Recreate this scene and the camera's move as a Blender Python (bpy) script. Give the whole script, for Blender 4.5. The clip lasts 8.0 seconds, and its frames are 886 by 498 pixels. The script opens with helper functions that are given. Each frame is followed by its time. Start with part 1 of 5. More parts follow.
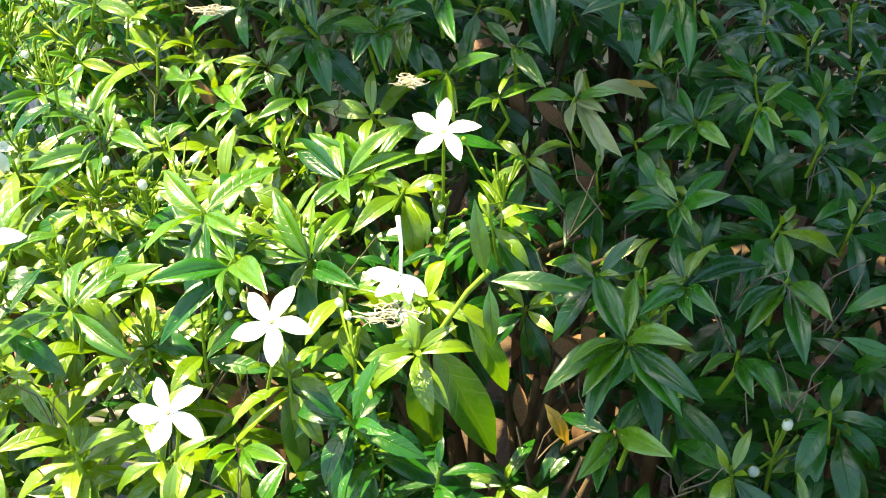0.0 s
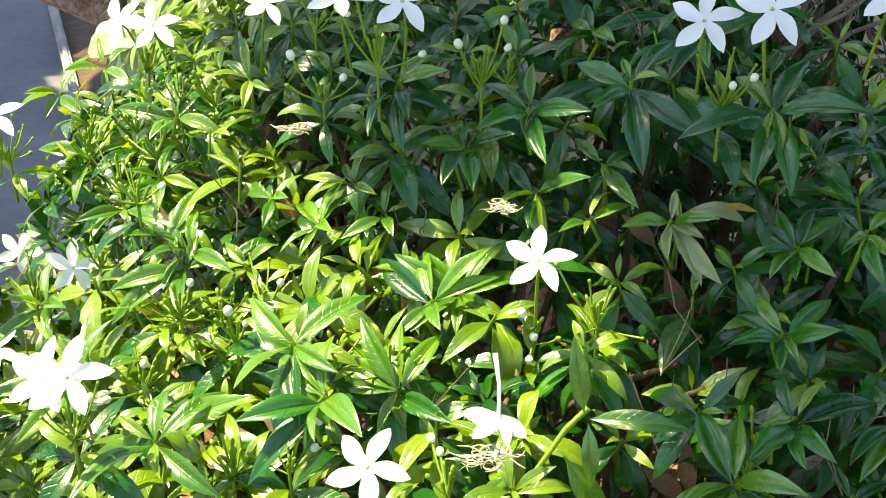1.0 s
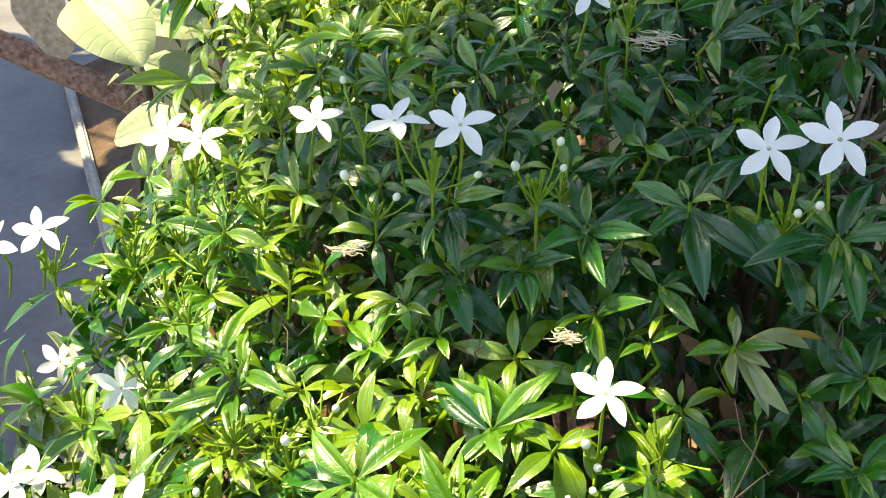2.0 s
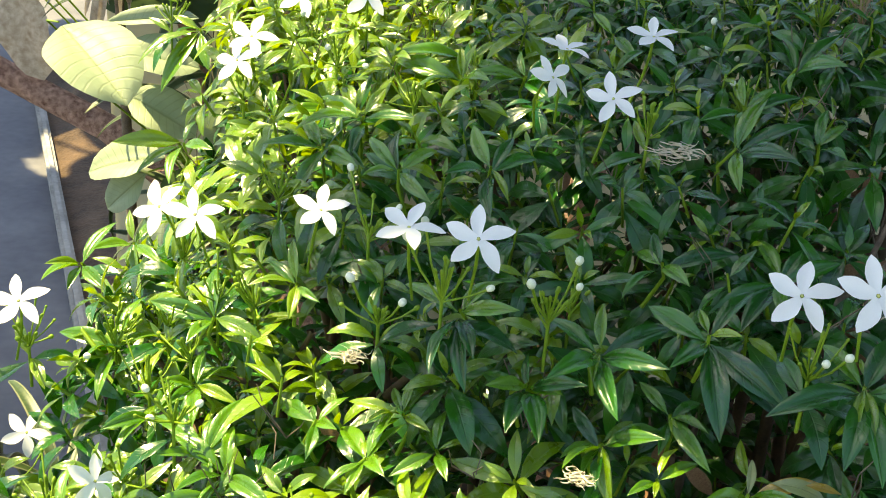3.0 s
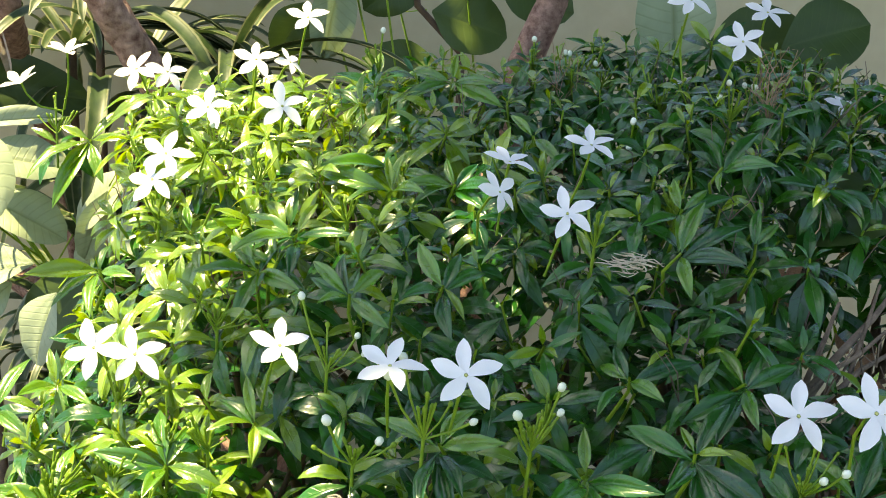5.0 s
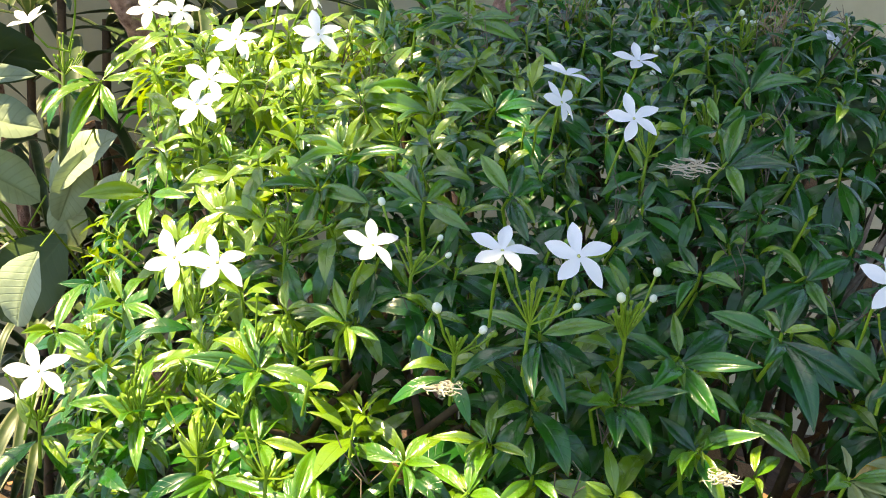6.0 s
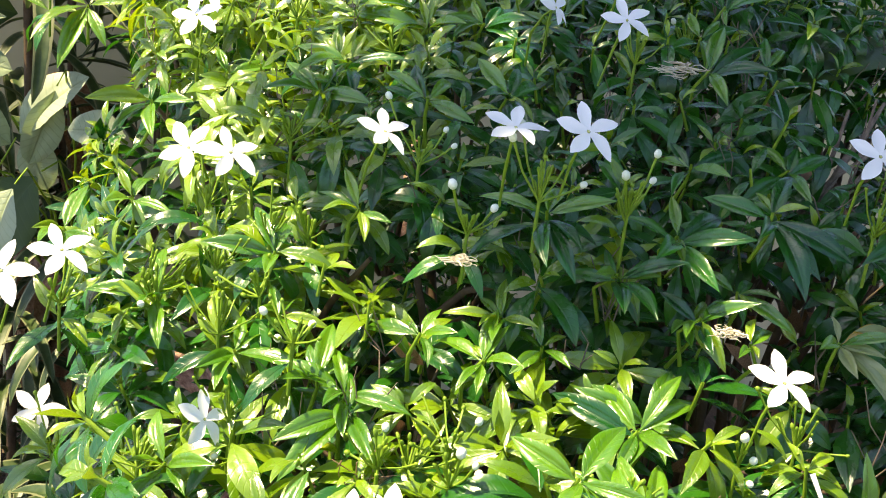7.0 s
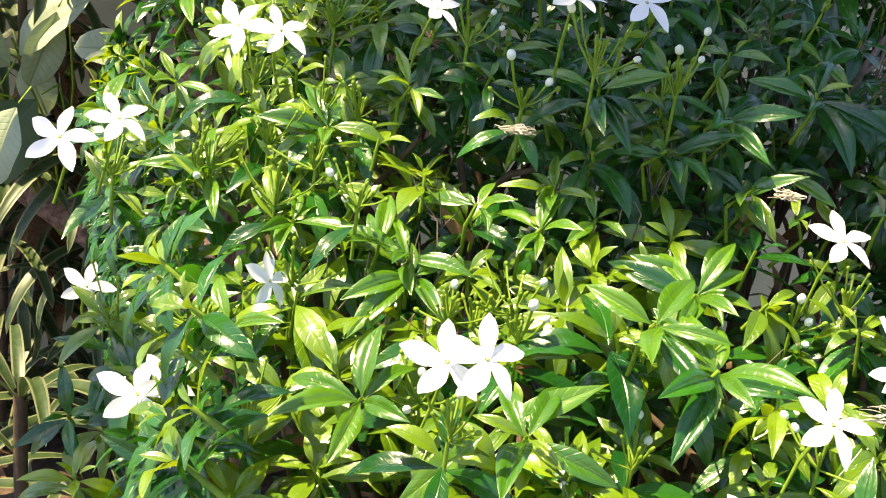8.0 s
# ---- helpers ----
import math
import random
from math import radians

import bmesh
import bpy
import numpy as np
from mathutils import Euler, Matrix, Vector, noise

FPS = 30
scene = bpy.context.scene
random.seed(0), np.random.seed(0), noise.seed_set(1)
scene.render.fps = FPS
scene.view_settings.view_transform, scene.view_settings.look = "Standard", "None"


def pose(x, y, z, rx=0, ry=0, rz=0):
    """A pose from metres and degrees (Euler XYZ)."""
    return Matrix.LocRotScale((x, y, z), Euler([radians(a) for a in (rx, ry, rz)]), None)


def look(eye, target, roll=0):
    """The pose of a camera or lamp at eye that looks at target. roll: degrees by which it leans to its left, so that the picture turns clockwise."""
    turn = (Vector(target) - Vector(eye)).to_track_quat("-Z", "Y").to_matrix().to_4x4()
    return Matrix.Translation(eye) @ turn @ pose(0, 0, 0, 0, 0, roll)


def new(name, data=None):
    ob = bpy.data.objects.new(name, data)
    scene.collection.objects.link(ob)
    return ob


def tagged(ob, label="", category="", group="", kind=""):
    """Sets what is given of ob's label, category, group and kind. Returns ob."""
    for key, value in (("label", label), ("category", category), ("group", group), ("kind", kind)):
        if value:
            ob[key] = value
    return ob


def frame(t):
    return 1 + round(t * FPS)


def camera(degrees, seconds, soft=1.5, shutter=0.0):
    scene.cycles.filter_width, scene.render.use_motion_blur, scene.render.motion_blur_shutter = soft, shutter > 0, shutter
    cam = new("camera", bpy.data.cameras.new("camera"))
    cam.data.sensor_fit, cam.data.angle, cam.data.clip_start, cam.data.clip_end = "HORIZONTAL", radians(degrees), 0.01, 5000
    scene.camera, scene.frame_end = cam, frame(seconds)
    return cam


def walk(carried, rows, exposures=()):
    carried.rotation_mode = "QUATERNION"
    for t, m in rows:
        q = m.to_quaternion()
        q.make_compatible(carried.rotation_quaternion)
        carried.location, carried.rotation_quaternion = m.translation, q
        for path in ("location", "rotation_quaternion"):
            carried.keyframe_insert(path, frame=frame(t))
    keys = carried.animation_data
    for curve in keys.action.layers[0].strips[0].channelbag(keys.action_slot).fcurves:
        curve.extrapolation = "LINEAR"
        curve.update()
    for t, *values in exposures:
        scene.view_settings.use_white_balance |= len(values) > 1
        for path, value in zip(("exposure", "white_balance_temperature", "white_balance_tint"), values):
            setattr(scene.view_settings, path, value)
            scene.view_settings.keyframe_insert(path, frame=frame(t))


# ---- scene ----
cam = camera(39.9, 8.0, soft=1.0)
EXPOSURE = 1.77
PATH = [
    (0, (0.007, -0.048, 1.236), (-0.011, 1.662, 0.2), 0.6),
    (0.5, (-0.027, -0.035, 1.244), (-0.097, 1.682, 0.221), 0.3),
    (1, (-0.017, -0.017, 1.256), (-0.113, 1.742, 0.309), -0.5),
    (1.5, (-0.019, -0.006, 1.275), (-0.107, 1.773, 0.366), -1.0),
    (1.7, (-0.03, -0.002, 1.28), (-0.121, 1.789, 0.394), -1.1),
    (2.8, (-0.076, 0.042, 1.299), (-0.151, 1.856, 0.46), 3.7),
    (3, (-0.082, 0.053, 1.315), (-0.106, 1.871, 0.483), 4.7),
    (3.5, (-0.088, 0.052, 1.337), (-0.059, 1.883, 0.532), 5.8),
    (4, (-0.093, 0.076, 1.36), (-0.017, 1.921, 0.593), 3.5),
    (4.2, (-0.101, 0.082, 1.357), (-0.023, 1.931, 0.599), 3.4),
    (5.3, (-0.206, 0.091, 1.326), (0.139, 1.927, 0.612), 5.5),
    (5.5, (-0.236, 0.082, 1.315), (0.137, 1.916, 0.608), 5.4),
    (6, (-0.287, 0.072, 1.275), (0.194, 1.885, 0.583), 6.1),
    (6.5, (-0.319, 0.055, 1.253), (0.21, 1.856, 0.563), 6.2),
    (7, (-0.34, 0.034, 1.217), (0.259, 1.819, 0.542), 7.1),
    (7.5, (-0.362, 0.025, 1.189), (0.278, 1.797, 0.516), 7.6),
    (8, (-0.399, 0.023, 1.154), (0.282, 1.773, 0.464), 8.2),
]
walk(cam, [(t, look(eye, target, roll)) for t, eye, target, roll in PATH],
     exposures=[(0, EXPOSURE + 0.27, 6650, 6), (0.7, EXPOSURE + 0.17, 6700, 7), (1.5, EXPOSURE, 6750, 10), (3.5, EXPOSURE + 0.05, 7150, 5),
                (5.5, EXPOSURE + 0.15, 6750, 12), (7, EXPOSURE - 0.06, 6450, 18), (8, EXPOSURE - 0.15, 6400, 22)])

GROUND = 0.25          # level of the paving
WALL_Y = 1.78          # face of the garden wall

# ---------------------------------------------------------------- light
SUN_DIR = Vector((-0.42, 0.15, 0.87)).normalized()
world = bpy.data.worlds.new("sky")
scene.world = world
world.use_nodes = True
wn, wl = world.node_tree.nodes, world.node_tree.links
sky = wn.new("ShaderNodeTexSky")
sky.sky_type, sky.sun_disc = "NISHITA", False
sky.dust_density = 1.2
sky.sun_elevation = math.asin(SUN_DIR.z)
sky.sun_rotation = math.atan2(SUN_DIR.x, SUN_DIR.y)
wn["Background"].inputs["Strength"].default_value = 0.106
wl.new(sky.outputs[0], wn["Background"].inputs["Color"])
sun = new("sun", bpy.data.lights.new("sun", "SUN"))
sun.data.energy, sun.data.angle, sun.data.color = 5.0, radians(0.5), (1.0, 0.84, 0.47)
sun.matrix_world = look(SUN_DIR * 8, (0, 0, 0))


# ---------------------------------------------------------------- materials
def material(name, rough=0.6):
    m = bpy.data.materials.new(name)
    m.use_nodes = True
    b = m.node_tree.nodes["Principled BSDF"]
    b.inputs["Roughness"].default_value = rough
    return m, m.node_tree.nodes, m.node_tree.links, b


def ramp(n, stops):
    r = n.new("ShaderNodeValToRGB")
    e = r.color_ramp.elements
    while len(e) < len(stops):
        e.new(0.5)
    for el, (p, c) in zip(e, stops):
        el.position, el.color = p, (*c, 1)
    return r


def noise_node(n, l, scale, detail=4, space="Object"):
    co = n.new("ShaderNodeTexCoord")
    t = n.new("ShaderNodeTexNoise")
    t.inputs["Scale"].default_value, t.inputs["Detail"].default_value = scale, detail
    l.new(co.outputs[space], t.inputs["Vector"])
    return t


def maths(n, l, op, a, b=None, c=None):
    m = n.new("ShaderNodeMath")
    m.operation = op
    for i, v in enumerate((a, b, c)):
        if v is None:
            continue
        if isinstance(v, (int, float)):
            m.inputs[i].default_value = v
        else:
            l.new(v, m.inputs[i])
    return m.outputs[0]


def mix(n, l, fac, a, b, blend="MIX"):
    m = n.new("ShaderNodeMix")
    m.data_type, m.blend_type = "RGBA", blend
    for i, v in ((0, fac), (6, a), (7, b)):
        if isinstance(v, (int, float)):
            m.inputs[i].default_value = v
        elif isinstance(v, tuple):
            m.inputs[i].default_value = (*v, 1)
        else:
            l.new(v, m.inputs[i])
    return m.outputs[2]


def leaf_material(name, dark, light, vein, single, thin=0.3, rough=0.28, veins=9.0, warm=(2.0, 1.55, 0.2), vein_amount=0.16, relief=0.5, gloss=0.95, coat=0.35):
    """Glossy leaf: random tint per leaf, midrib and slanting side veins, light passing through."""
    m, n, l, b = material(name, rough)
    if single:
        rnd = n.new("ShaderNodeObjectInfo").outputs["Random"]
    else:
        rnd = n.new("ShaderNodeNewGeometry").outputs["Random Per Island"]
    base = ramp(n, [(0.0, dark), (0.55, tuple((a + c) / 2 for a, c in zip(dark, light))), (1.0, light)])
    l.new(rnd, base.inputs[0])
    uv = n.new("ShaderNodeUVMap")
    sep = n.new("ShaderNodeSeparateXYZ")
    l.new(uv.outputs[0], sep.inputs[0])
    side = maths(n, l, "ABSOLUTE", maths(n, l, "SUBTRACT", sep.outputs[0], 0.5))      # 0 midrib, 0.5 edge
    rib = maths(n, l, "MAXIMUM", maths(n, l, "SUBTRACT", 1.0, maths(n, l, "MULTIPLY", side, 20.0)), 0.0)
    # side veins bend towards the tip
    ph = maths(n, l, "SUBTRACT", sep.outputs[1], maths(n, l, "MULTIPLY", side, 0.28))
    wav = maths(n, l, "SINE", maths(n, l, "MULTIPLY", ph, veins * 2 * math.pi))
    lines = maths(n, l, "MULTIPLY", maths(n, l, "MAXIMUM", maths(n, l, "SUBTRACT", wav, 0.75), 0.0), 4.0)
    mot = noise_node(n, l, 2.5 if single else 60.0, 3)
    blot = ramp(n, [(0.3, (0.80, 0.84, 0.80)), (0.7, (1.12, 1.10, 1.05))])
    l.new(mot.outputs[0], blot.inputs[0])
    col = mix(n, l, 1.0, base.outputs[0], blot.outputs[0], "MULTIPLY")
    both = maths(n, l, "MAXIMUM", rib, maths(n, l, "MULTIPLY", lines, 0.35))
    col = mix(n, l, maths(n, l, "MULTIPLY", both, vein_amount), col, vein)
    l.new(col, b.inputs["Base Color"])
    b.inputs["Specular IOR Level"].default_value = gloss
    b.inputs["Coat Weight"].default_value, b.inputs["Coat Roughness"].default_value = coat, 0.16
    crinkle = noise_node(n, l, 5.0 if single else 130.0, 3)
    rr = maths(n, l, "ADD", maths(n, l, "MULTIPLY", mot.outputs[0], 0.16), rough - 0.08)
    l.new(rr, b.inputs["Roughness"])
    bump = n.new("ShaderNodeBump")
    bump.inputs["Strength"].default_value, bump.inputs["Distance"].default_value = relief, 0.0009
    h = maths(n, l, "ADD", maths(n, l, "MULTIPLY", rib, -0.9), maths(n, l, "ADD", maths(n, l, "MULTIPLY", lines, -0.22), maths(n, l, "MULTIPLY", crinkle.outputs[0], 1.3)))
    l.new(h, bump.inputs["Height"])
    l.new(bump.outputs[0], b.inputs["Normal"])
    tr = n.new("ShaderNodeBsdfTranslucent")
    warm = mix(n, l, 1.0, col, warm, "MULTIPLY")
    l.new(warm, tr.inputs["Color"])
    ms = n.new("ShaderNodeMixShader")
    ms.inputs[0].default_value = thin
    l.new(b.outputs[0], ms.inputs[1])
    l.new(tr.outputs[0], ms.inputs[2])
    l.new(ms.outputs[0], n["Material Output"].inputs[0])
    return m


def plain_material(name, a, c, scale, rough, bump=0.3, dist=0.002, thin=0.0, detail=6, spec=0.4):
    """Two tones by noise at two scales, with relief."""
    m, n, l, b = material(name, rough)
    t1, t2 = noise_node(n, l, scale, detail), noise_node(n, l, scale * 9, 3)
    f = maths(n, l, "ADD", maths(n, l, "MULTIPLY", t1.outputs[0], 0.7), maths(n, l, "MULTIPLY", t2.outputs[0], 0.3))
    r = ramp(n, [(0.32, a), (0.68, c)])
    l.new(f, r.inputs[0])
    l.new(r.outputs[0], b.inputs["Base Color"])
    b.inputs["Specular IOR Level"].default_value = spec
    bp = n.new("ShaderNodeBump")
    bp.inputs["Strength"].default_value, bp.inputs["Distance"].default_value = bump, dist
    l.new(f, bp.inputs["Height"])
    l.new(bp.outputs[0], b.inputs["Normal"])
    if thin:
        tr, ms = n.new("ShaderNodeBsdfTranslucent"), n.new("ShaderNodeMixShader")
        l.new(r.outputs[0], tr.inputs["Color"])
        ms.inputs[0].default_value = thin
        l.new(b.outputs[0], ms.inputs[1])
        l.new(tr.outputs[0], ms.inputs[2])
        l.new(ms.outputs[0], n["Material Output"].inputs[0])
    return m


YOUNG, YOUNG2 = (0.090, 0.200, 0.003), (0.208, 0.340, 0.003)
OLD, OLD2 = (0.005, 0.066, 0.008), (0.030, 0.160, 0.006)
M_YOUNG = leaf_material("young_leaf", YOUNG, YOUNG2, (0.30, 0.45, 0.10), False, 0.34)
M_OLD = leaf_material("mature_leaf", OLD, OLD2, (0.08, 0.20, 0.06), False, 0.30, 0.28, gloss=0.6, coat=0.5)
M_YOUNG1 = leaf_material("young_leaf_single", YOUNG, YOUNG2, (0.30, 0.45, 0.10), True, 0.34)
M_OLD1 = leaf_material("mature_leaf_single", OLD, OLD2, (0.08, 0.20, 0.06), True, 0.30, 0.28, gloss=0.6, coat=0.5)
M_FLAT = leaf_material("full_grown_leaf", (0.046, 0.162, 0.003), (0.112, 0.266, 0.004), (0.28, 0.44, 0.08), True, 0.34)
M_YELLOW = leaf_material("yellowing_leaf", (0.30, 0.20, 0.02), (0.45, 0.30, 0.03), (0.5, 0.4, 0.1), True, 0.3)
M_WILT = leaf_material("wilting_leaf", (0.16, 0.22, 0.06), (0.24, 0.28, 0.10), (0.35, 0.35, 0.15), True, 0.25, 0.5)
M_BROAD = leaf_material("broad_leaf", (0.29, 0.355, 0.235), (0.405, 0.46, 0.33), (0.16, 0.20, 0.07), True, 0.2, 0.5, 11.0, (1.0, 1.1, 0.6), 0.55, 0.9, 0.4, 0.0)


def ribbon_material():
    """Strap leaf, green with cream margins and fine lengthwise streaks."""
    m, n, l, b = material("ribbon_leaf", 0.45)
    uv, sep = n.new("ShaderNodeUVMap"), n.new("ShaderNodeSeparateXYZ")
    l.new(uv.outputs[0], sep.inputs[0])
    side = maths(n, l, "ABSOLUTE", maths(n, l, "SUBTRACT", sep.outputs[0], 0.5))
    edge = maths(n, l, "GREATER_THAN", maths(n, l, "ADD", side, maths(n, l, "MULTIPLY", noise_node(n, l, 40).outputs[0], 0.12)), 0.42)
    g = ramp(n, [(0.3, (0.022, 0.050, 0.013)), (0.7, (0.06, 0.095, 0.026))])
    l.new(noise_node(n, l, 25).outputs[0], g.inputs[0])
    col = mix(n, l, edge, g.outputs[0], (0.16, 0.175, 0.085))
    l.new(col, b.inputs["Base Color"])
    tr, ms = n.new("ShaderNodeBsdfTranslucent"), n.new("ShaderNodeMixShader")
    l.new(col, tr.inputs["Color"])
    ms.inputs[0].default_value = 0.2
    l.new(b.outputs[0], ms.inputs[1])
    l.new(tr.outputs[0], ms.inputs[2])
    l.new(ms.outputs[0], n["Material Output"].inputs[0])
    return m


M_RIBBON = ribbon_material()
M_BROAD_JOINED = leaf_material("broad_leaf_joined", (0.05, 0.11, 0.03), (0.11, 0.18, 0.06), (0.2, 0.26, 0.12), False, 0.06, 0.45, 11.0, gloss=0.4, coat=0.0)
# darker copy of the broad leaf: its shade is put into the colour
M_BROAD_SHADED = leaf_material("broad_leaf_shaded", (0.030, 0.062, 0.014), (0.065, 0.105, 0.022), (0.13, 0.17, 0.06), True, 0.15, 0.5, 11.0, (1.3, 1.3, 0.5), gloss=0.3, coat=0.1)
M_PETAL = plain_material("petal", (0.82, 0.83, 0.82), (0.90, 0.90, 0.89), 120, 0.5, 0.15, 0.0004, 0.25)
M_THROAT = plain_material("throat", (0.45, 0.48, 0.12), (0.6, 0.6, 0.2), 200, 0.6)
M_STALK = plain_material("green_stalk", (0.13, 0.25, 0.012), (0.27, 0.40, 0.025), 150, 0.45, thin=0.2)
M_BUD = plain_material("bud", (0.62, 0.70, 0.48), (0.80, 0.82, 0.70), 150, 0.45)
M_DRY = plain_material("dried_flower", (0.45, 0.38, 0.24), (0.75, 0.70, 0.55), 160, 0.8, 0.5, 0.001, 0.2)
M_TWIG = plain_material("twig", (0.05, 0.032, 0.018), (0.14, 0.09, 0.05), 60, 0.8, 0.6, 0.002)
M_BARK = plain_material("bark", (0.12, 0.048, 0.032), (0.62, 0.395, 0.30), 130, 0.85, 1.0, 0.010)
M_STRAW = plain_material("straw", (0.22, 0.12, 0.06), (0.46, 0.32, 0.20), 90, 0.8, 0.5, 0.001, 0.1)
M_DRYSTEM = plain_material("dry_stem", (0.075, 0.055, 0.038), (0.22, 0.17, 0.12), 70, 0.85, 0.6, 0.002)
M_DEADSTRAP = plain_material("dead_strap", (0.30, 0.22, 0.15), (0.60, 0.52, 0.42), 18, 0.7, 0.5, 0.002, 0.25)
M_SOIL = plain_material("soil", (0.035, 0.022, 0.014), (0.12, 0.075, 0.045), 14, 0.95, 1.0, 0.012)
M_LITTER = plain_material("dead_leaf", (0.16, 0.07, 0.03), (0.34, 0.20, 0.10), 40, 0.8, 0.4, 0.002, 0.15)
M_PAVE = plain_material("paving", (0.085, 0.085, 0.10), (0.15, 0.148, 0.16), 5, 0.85, 0.5, 0.003)
M_KERB = plain_material("kerb", (0.16, 0.15, 0.14), (0.38, 0.36, 0.33), 9, 0.85, 0.5, 0.004)
M_WALL = plain_material("wall_plaster", (0.46, 0.42, 0.26), (0.58, 0.54, 0.36), 4, 0.85, 0.5, 0.004)


# ---------------------------------------------------------------- mesh helpers
def part(name, me, parent, label="", mats=()):
    """Links a mesh as one object under a thing or a part."""
    for m in mats:
        me.materials.append(m)
    ob = new(name, me)
    ob.parent = parent
    if label:
        ob["label"] = label
    return ob


def thing(name, label, category, group="", kind=""):
    ob = new(name)
    ob.empty_display_size = 0.02
    return tagged(ob, label, category, group, kind)


class Soup:
    """Collects pieces of mesh, with UVs and material slots, for one object."""

    def __init__(self):
        self.v, self.f, self.uv, self.mi, self.k = [], [], [], [], 0

    def add(self, v, f, uv, mi=0):
        self.v.append(v)
        self.f.append(f + self.k)
        self.uv.append(uv[f].reshape(-1, 2))
        self.mi.append(np.full(len(f), mi, np.int32))
        self.k += len(v)

    def mesh(self, name, smooth=True):
        me = bpy.data.meshes.new(name)
        v, f = np.concatenate(self.v), np.concatenate(self.f)
        me.vertices.add(len(v))
        me.vertices.foreach_set("co", v.astype(np.float32).ravel())
        me.loops.add(f.size)
        me.loops.foreach_set("vertex_index", f.astype(np.int32).ravel())
        me.polygons.add(len(f))
        me.polygons.foreach_set("loop_start", np.arange(0, f.size, 4, dtype=np.int32))
        me.polygons.foreach_set("material_index", np.concatenate(self.mi))
        me.polygons.foreach_set("use_smooth", np.full(len(f), smooth))
        layer = me.uv_layers.new(name="uv")
        layer.data.foreach_set("uv", np.concatenate(self.uv).astype(np.float32).ravel())
        me.update(calc_edges=True)
        return me


def grid_faces(rows, cols):
    a = np.arange(rows * cols).reshape(rows, cols)
    return np.stack([a[:-1, :-1], a[:-1, 1:], a[1:, 1:], a[1:, :-1]], -1).reshape(-1, 4)


def moved(v, m):
    m = np.array(m)
    return v @ m[:3, :3].T + m[:3, 3]


def blade(width, curl, fold, wave, twist=0.0, sway=0.0, peak=0.42, tip=1.35, rows=9, cols=5, stalk=0.05):
    """A leaf of length 1 along +y, upper side +z: a pointed blade, folded along the midrib, curling down."""
    t = np.linspace(0, 1, rows)
    p = np.where(t < peak, np.sin(np.pi / 2 * np.clip((t - stalk) / (peak - stalk), 0, 1)) ** 0.8,
                 np.clip(1 - ((t - peak) / (1 - peak)) ** 2, 0, 1) ** (tip * 0.75))
    half = width / 2 * np.maximum(p, 0.035)
    half[-1] = width * 0.008
    ang = -curl * t ** 1.3
    dy, dz = np.cos(ang), np.sin(ang)
    y = np.concatenate([[0], np.cumsum((dy[1:] + dy[:-1]) / 2)]) / (rows - 1)
    z = np.concatenate([[0], np.cumsum((dz[1:] + dz[:-1]) / 2)]) / (rows - 1)
    u = np.linspace(-1, 1, cols)
    v = np.zeros((rows, cols, 3))
    for i in range(rows):
        a = twist * t[i]
        x = half[i] * u
        h = fold * half[i] * (1.9 * np.abs(u) - 1.2 * u ** 2) + wave * half[i] * u ** 2 * np.sin(t[i] * 13 + (u > 0) * 1.7)
        v[i, :, 0] = x * np.cos(a) - h * np.sin(a) + sway * t[i] ** 2
        v[i, :, 1] = y[i] - h * np.sin(ang[i])
        v[i, :, 2] = z[i] + x * np.sin(a) + h * np.cos(a) * np.cos(ang[i])
    uv = np.stack(np.broadcast_arrays((u[None, :] + 1) / 2, t[:, None]), -1).reshape(-1, 2)
    return v.reshape(-1, 3), grid_faces(rows, cols), uv


def tube(points, radii, sides=6):
    """A bent tapering tube through points."""
    pts = [Vector(p) for p in points]
    ring, side = [], None
    for i, p in enumerate(pts):
        d = (pts[min(i + 1, len(pts) - 1)] - pts[max(i - 1, 0)]).normalized()
        side = d.orthogonal() if side is None else side - d * side.dot(d)
        side = side.normalized()
        up = d.cross(side)
        ring.append([p + (side * math.cos(a) + up * math.sin(a)) * radii[i] for a in np.linspace(0, 2 * math.pi, sides + 1)])
    v = np.array([[tuple(q) for q in r] for r in ring]).reshape(-1, 3)
    s = np.linspace(0, 1, sides + 1)
    uv = np.stack(np.broadcast_arrays(s[None, :], np.linspace(0, 1, len(pts))[:, None]), -1).reshape(-1, 2)
    return v, grid_faces(len(pts), sides + 1), uv


def knob(c, r, long=1.2, axis=(0, 0, 1), sides=8, rows=6):
    """A small rounded bud."""
    q = Vector((0, 0, 1)).rotation_difference(Vector(axis)).to_matrix()
    th, ph = np.linspace(0.02, math.pi - 0.02, rows), np.linspace(0, 2 * math.pi, sides + 1)
    v = np.array([tuple(Vector(c) + q @ Vector((r * math.sin(a) * math.cos(b), r * math.sin(a) * math.sin(b), -r * long * math.cos(a)))) for a in th for b in ph])
    uv = np.stack(np.broadcast_arrays(ph[None, :] / 6.3, th[:, None] / 3.2), -1).reshape(-1, 2)
    return v, grid_faces(rows, sides + 1), uv


def frame_of(at, along, upper, size):
    """The pose of a leaf at a place: along its blade, with its upper side towards upper."""
    y = Vector(along).normalized()
    z = Vector(upper)
    z = z - y * z.dot(y)
    z = z.normalized() if z.length > 1e-4 else y.orthogonal().normalized()
    x = y.cross(z)
    m = Matrix((x, y, z)).transposed().to_4x4()
    return Matrix.Translation(at) @ m @ Matrix.Scale(size, 4)


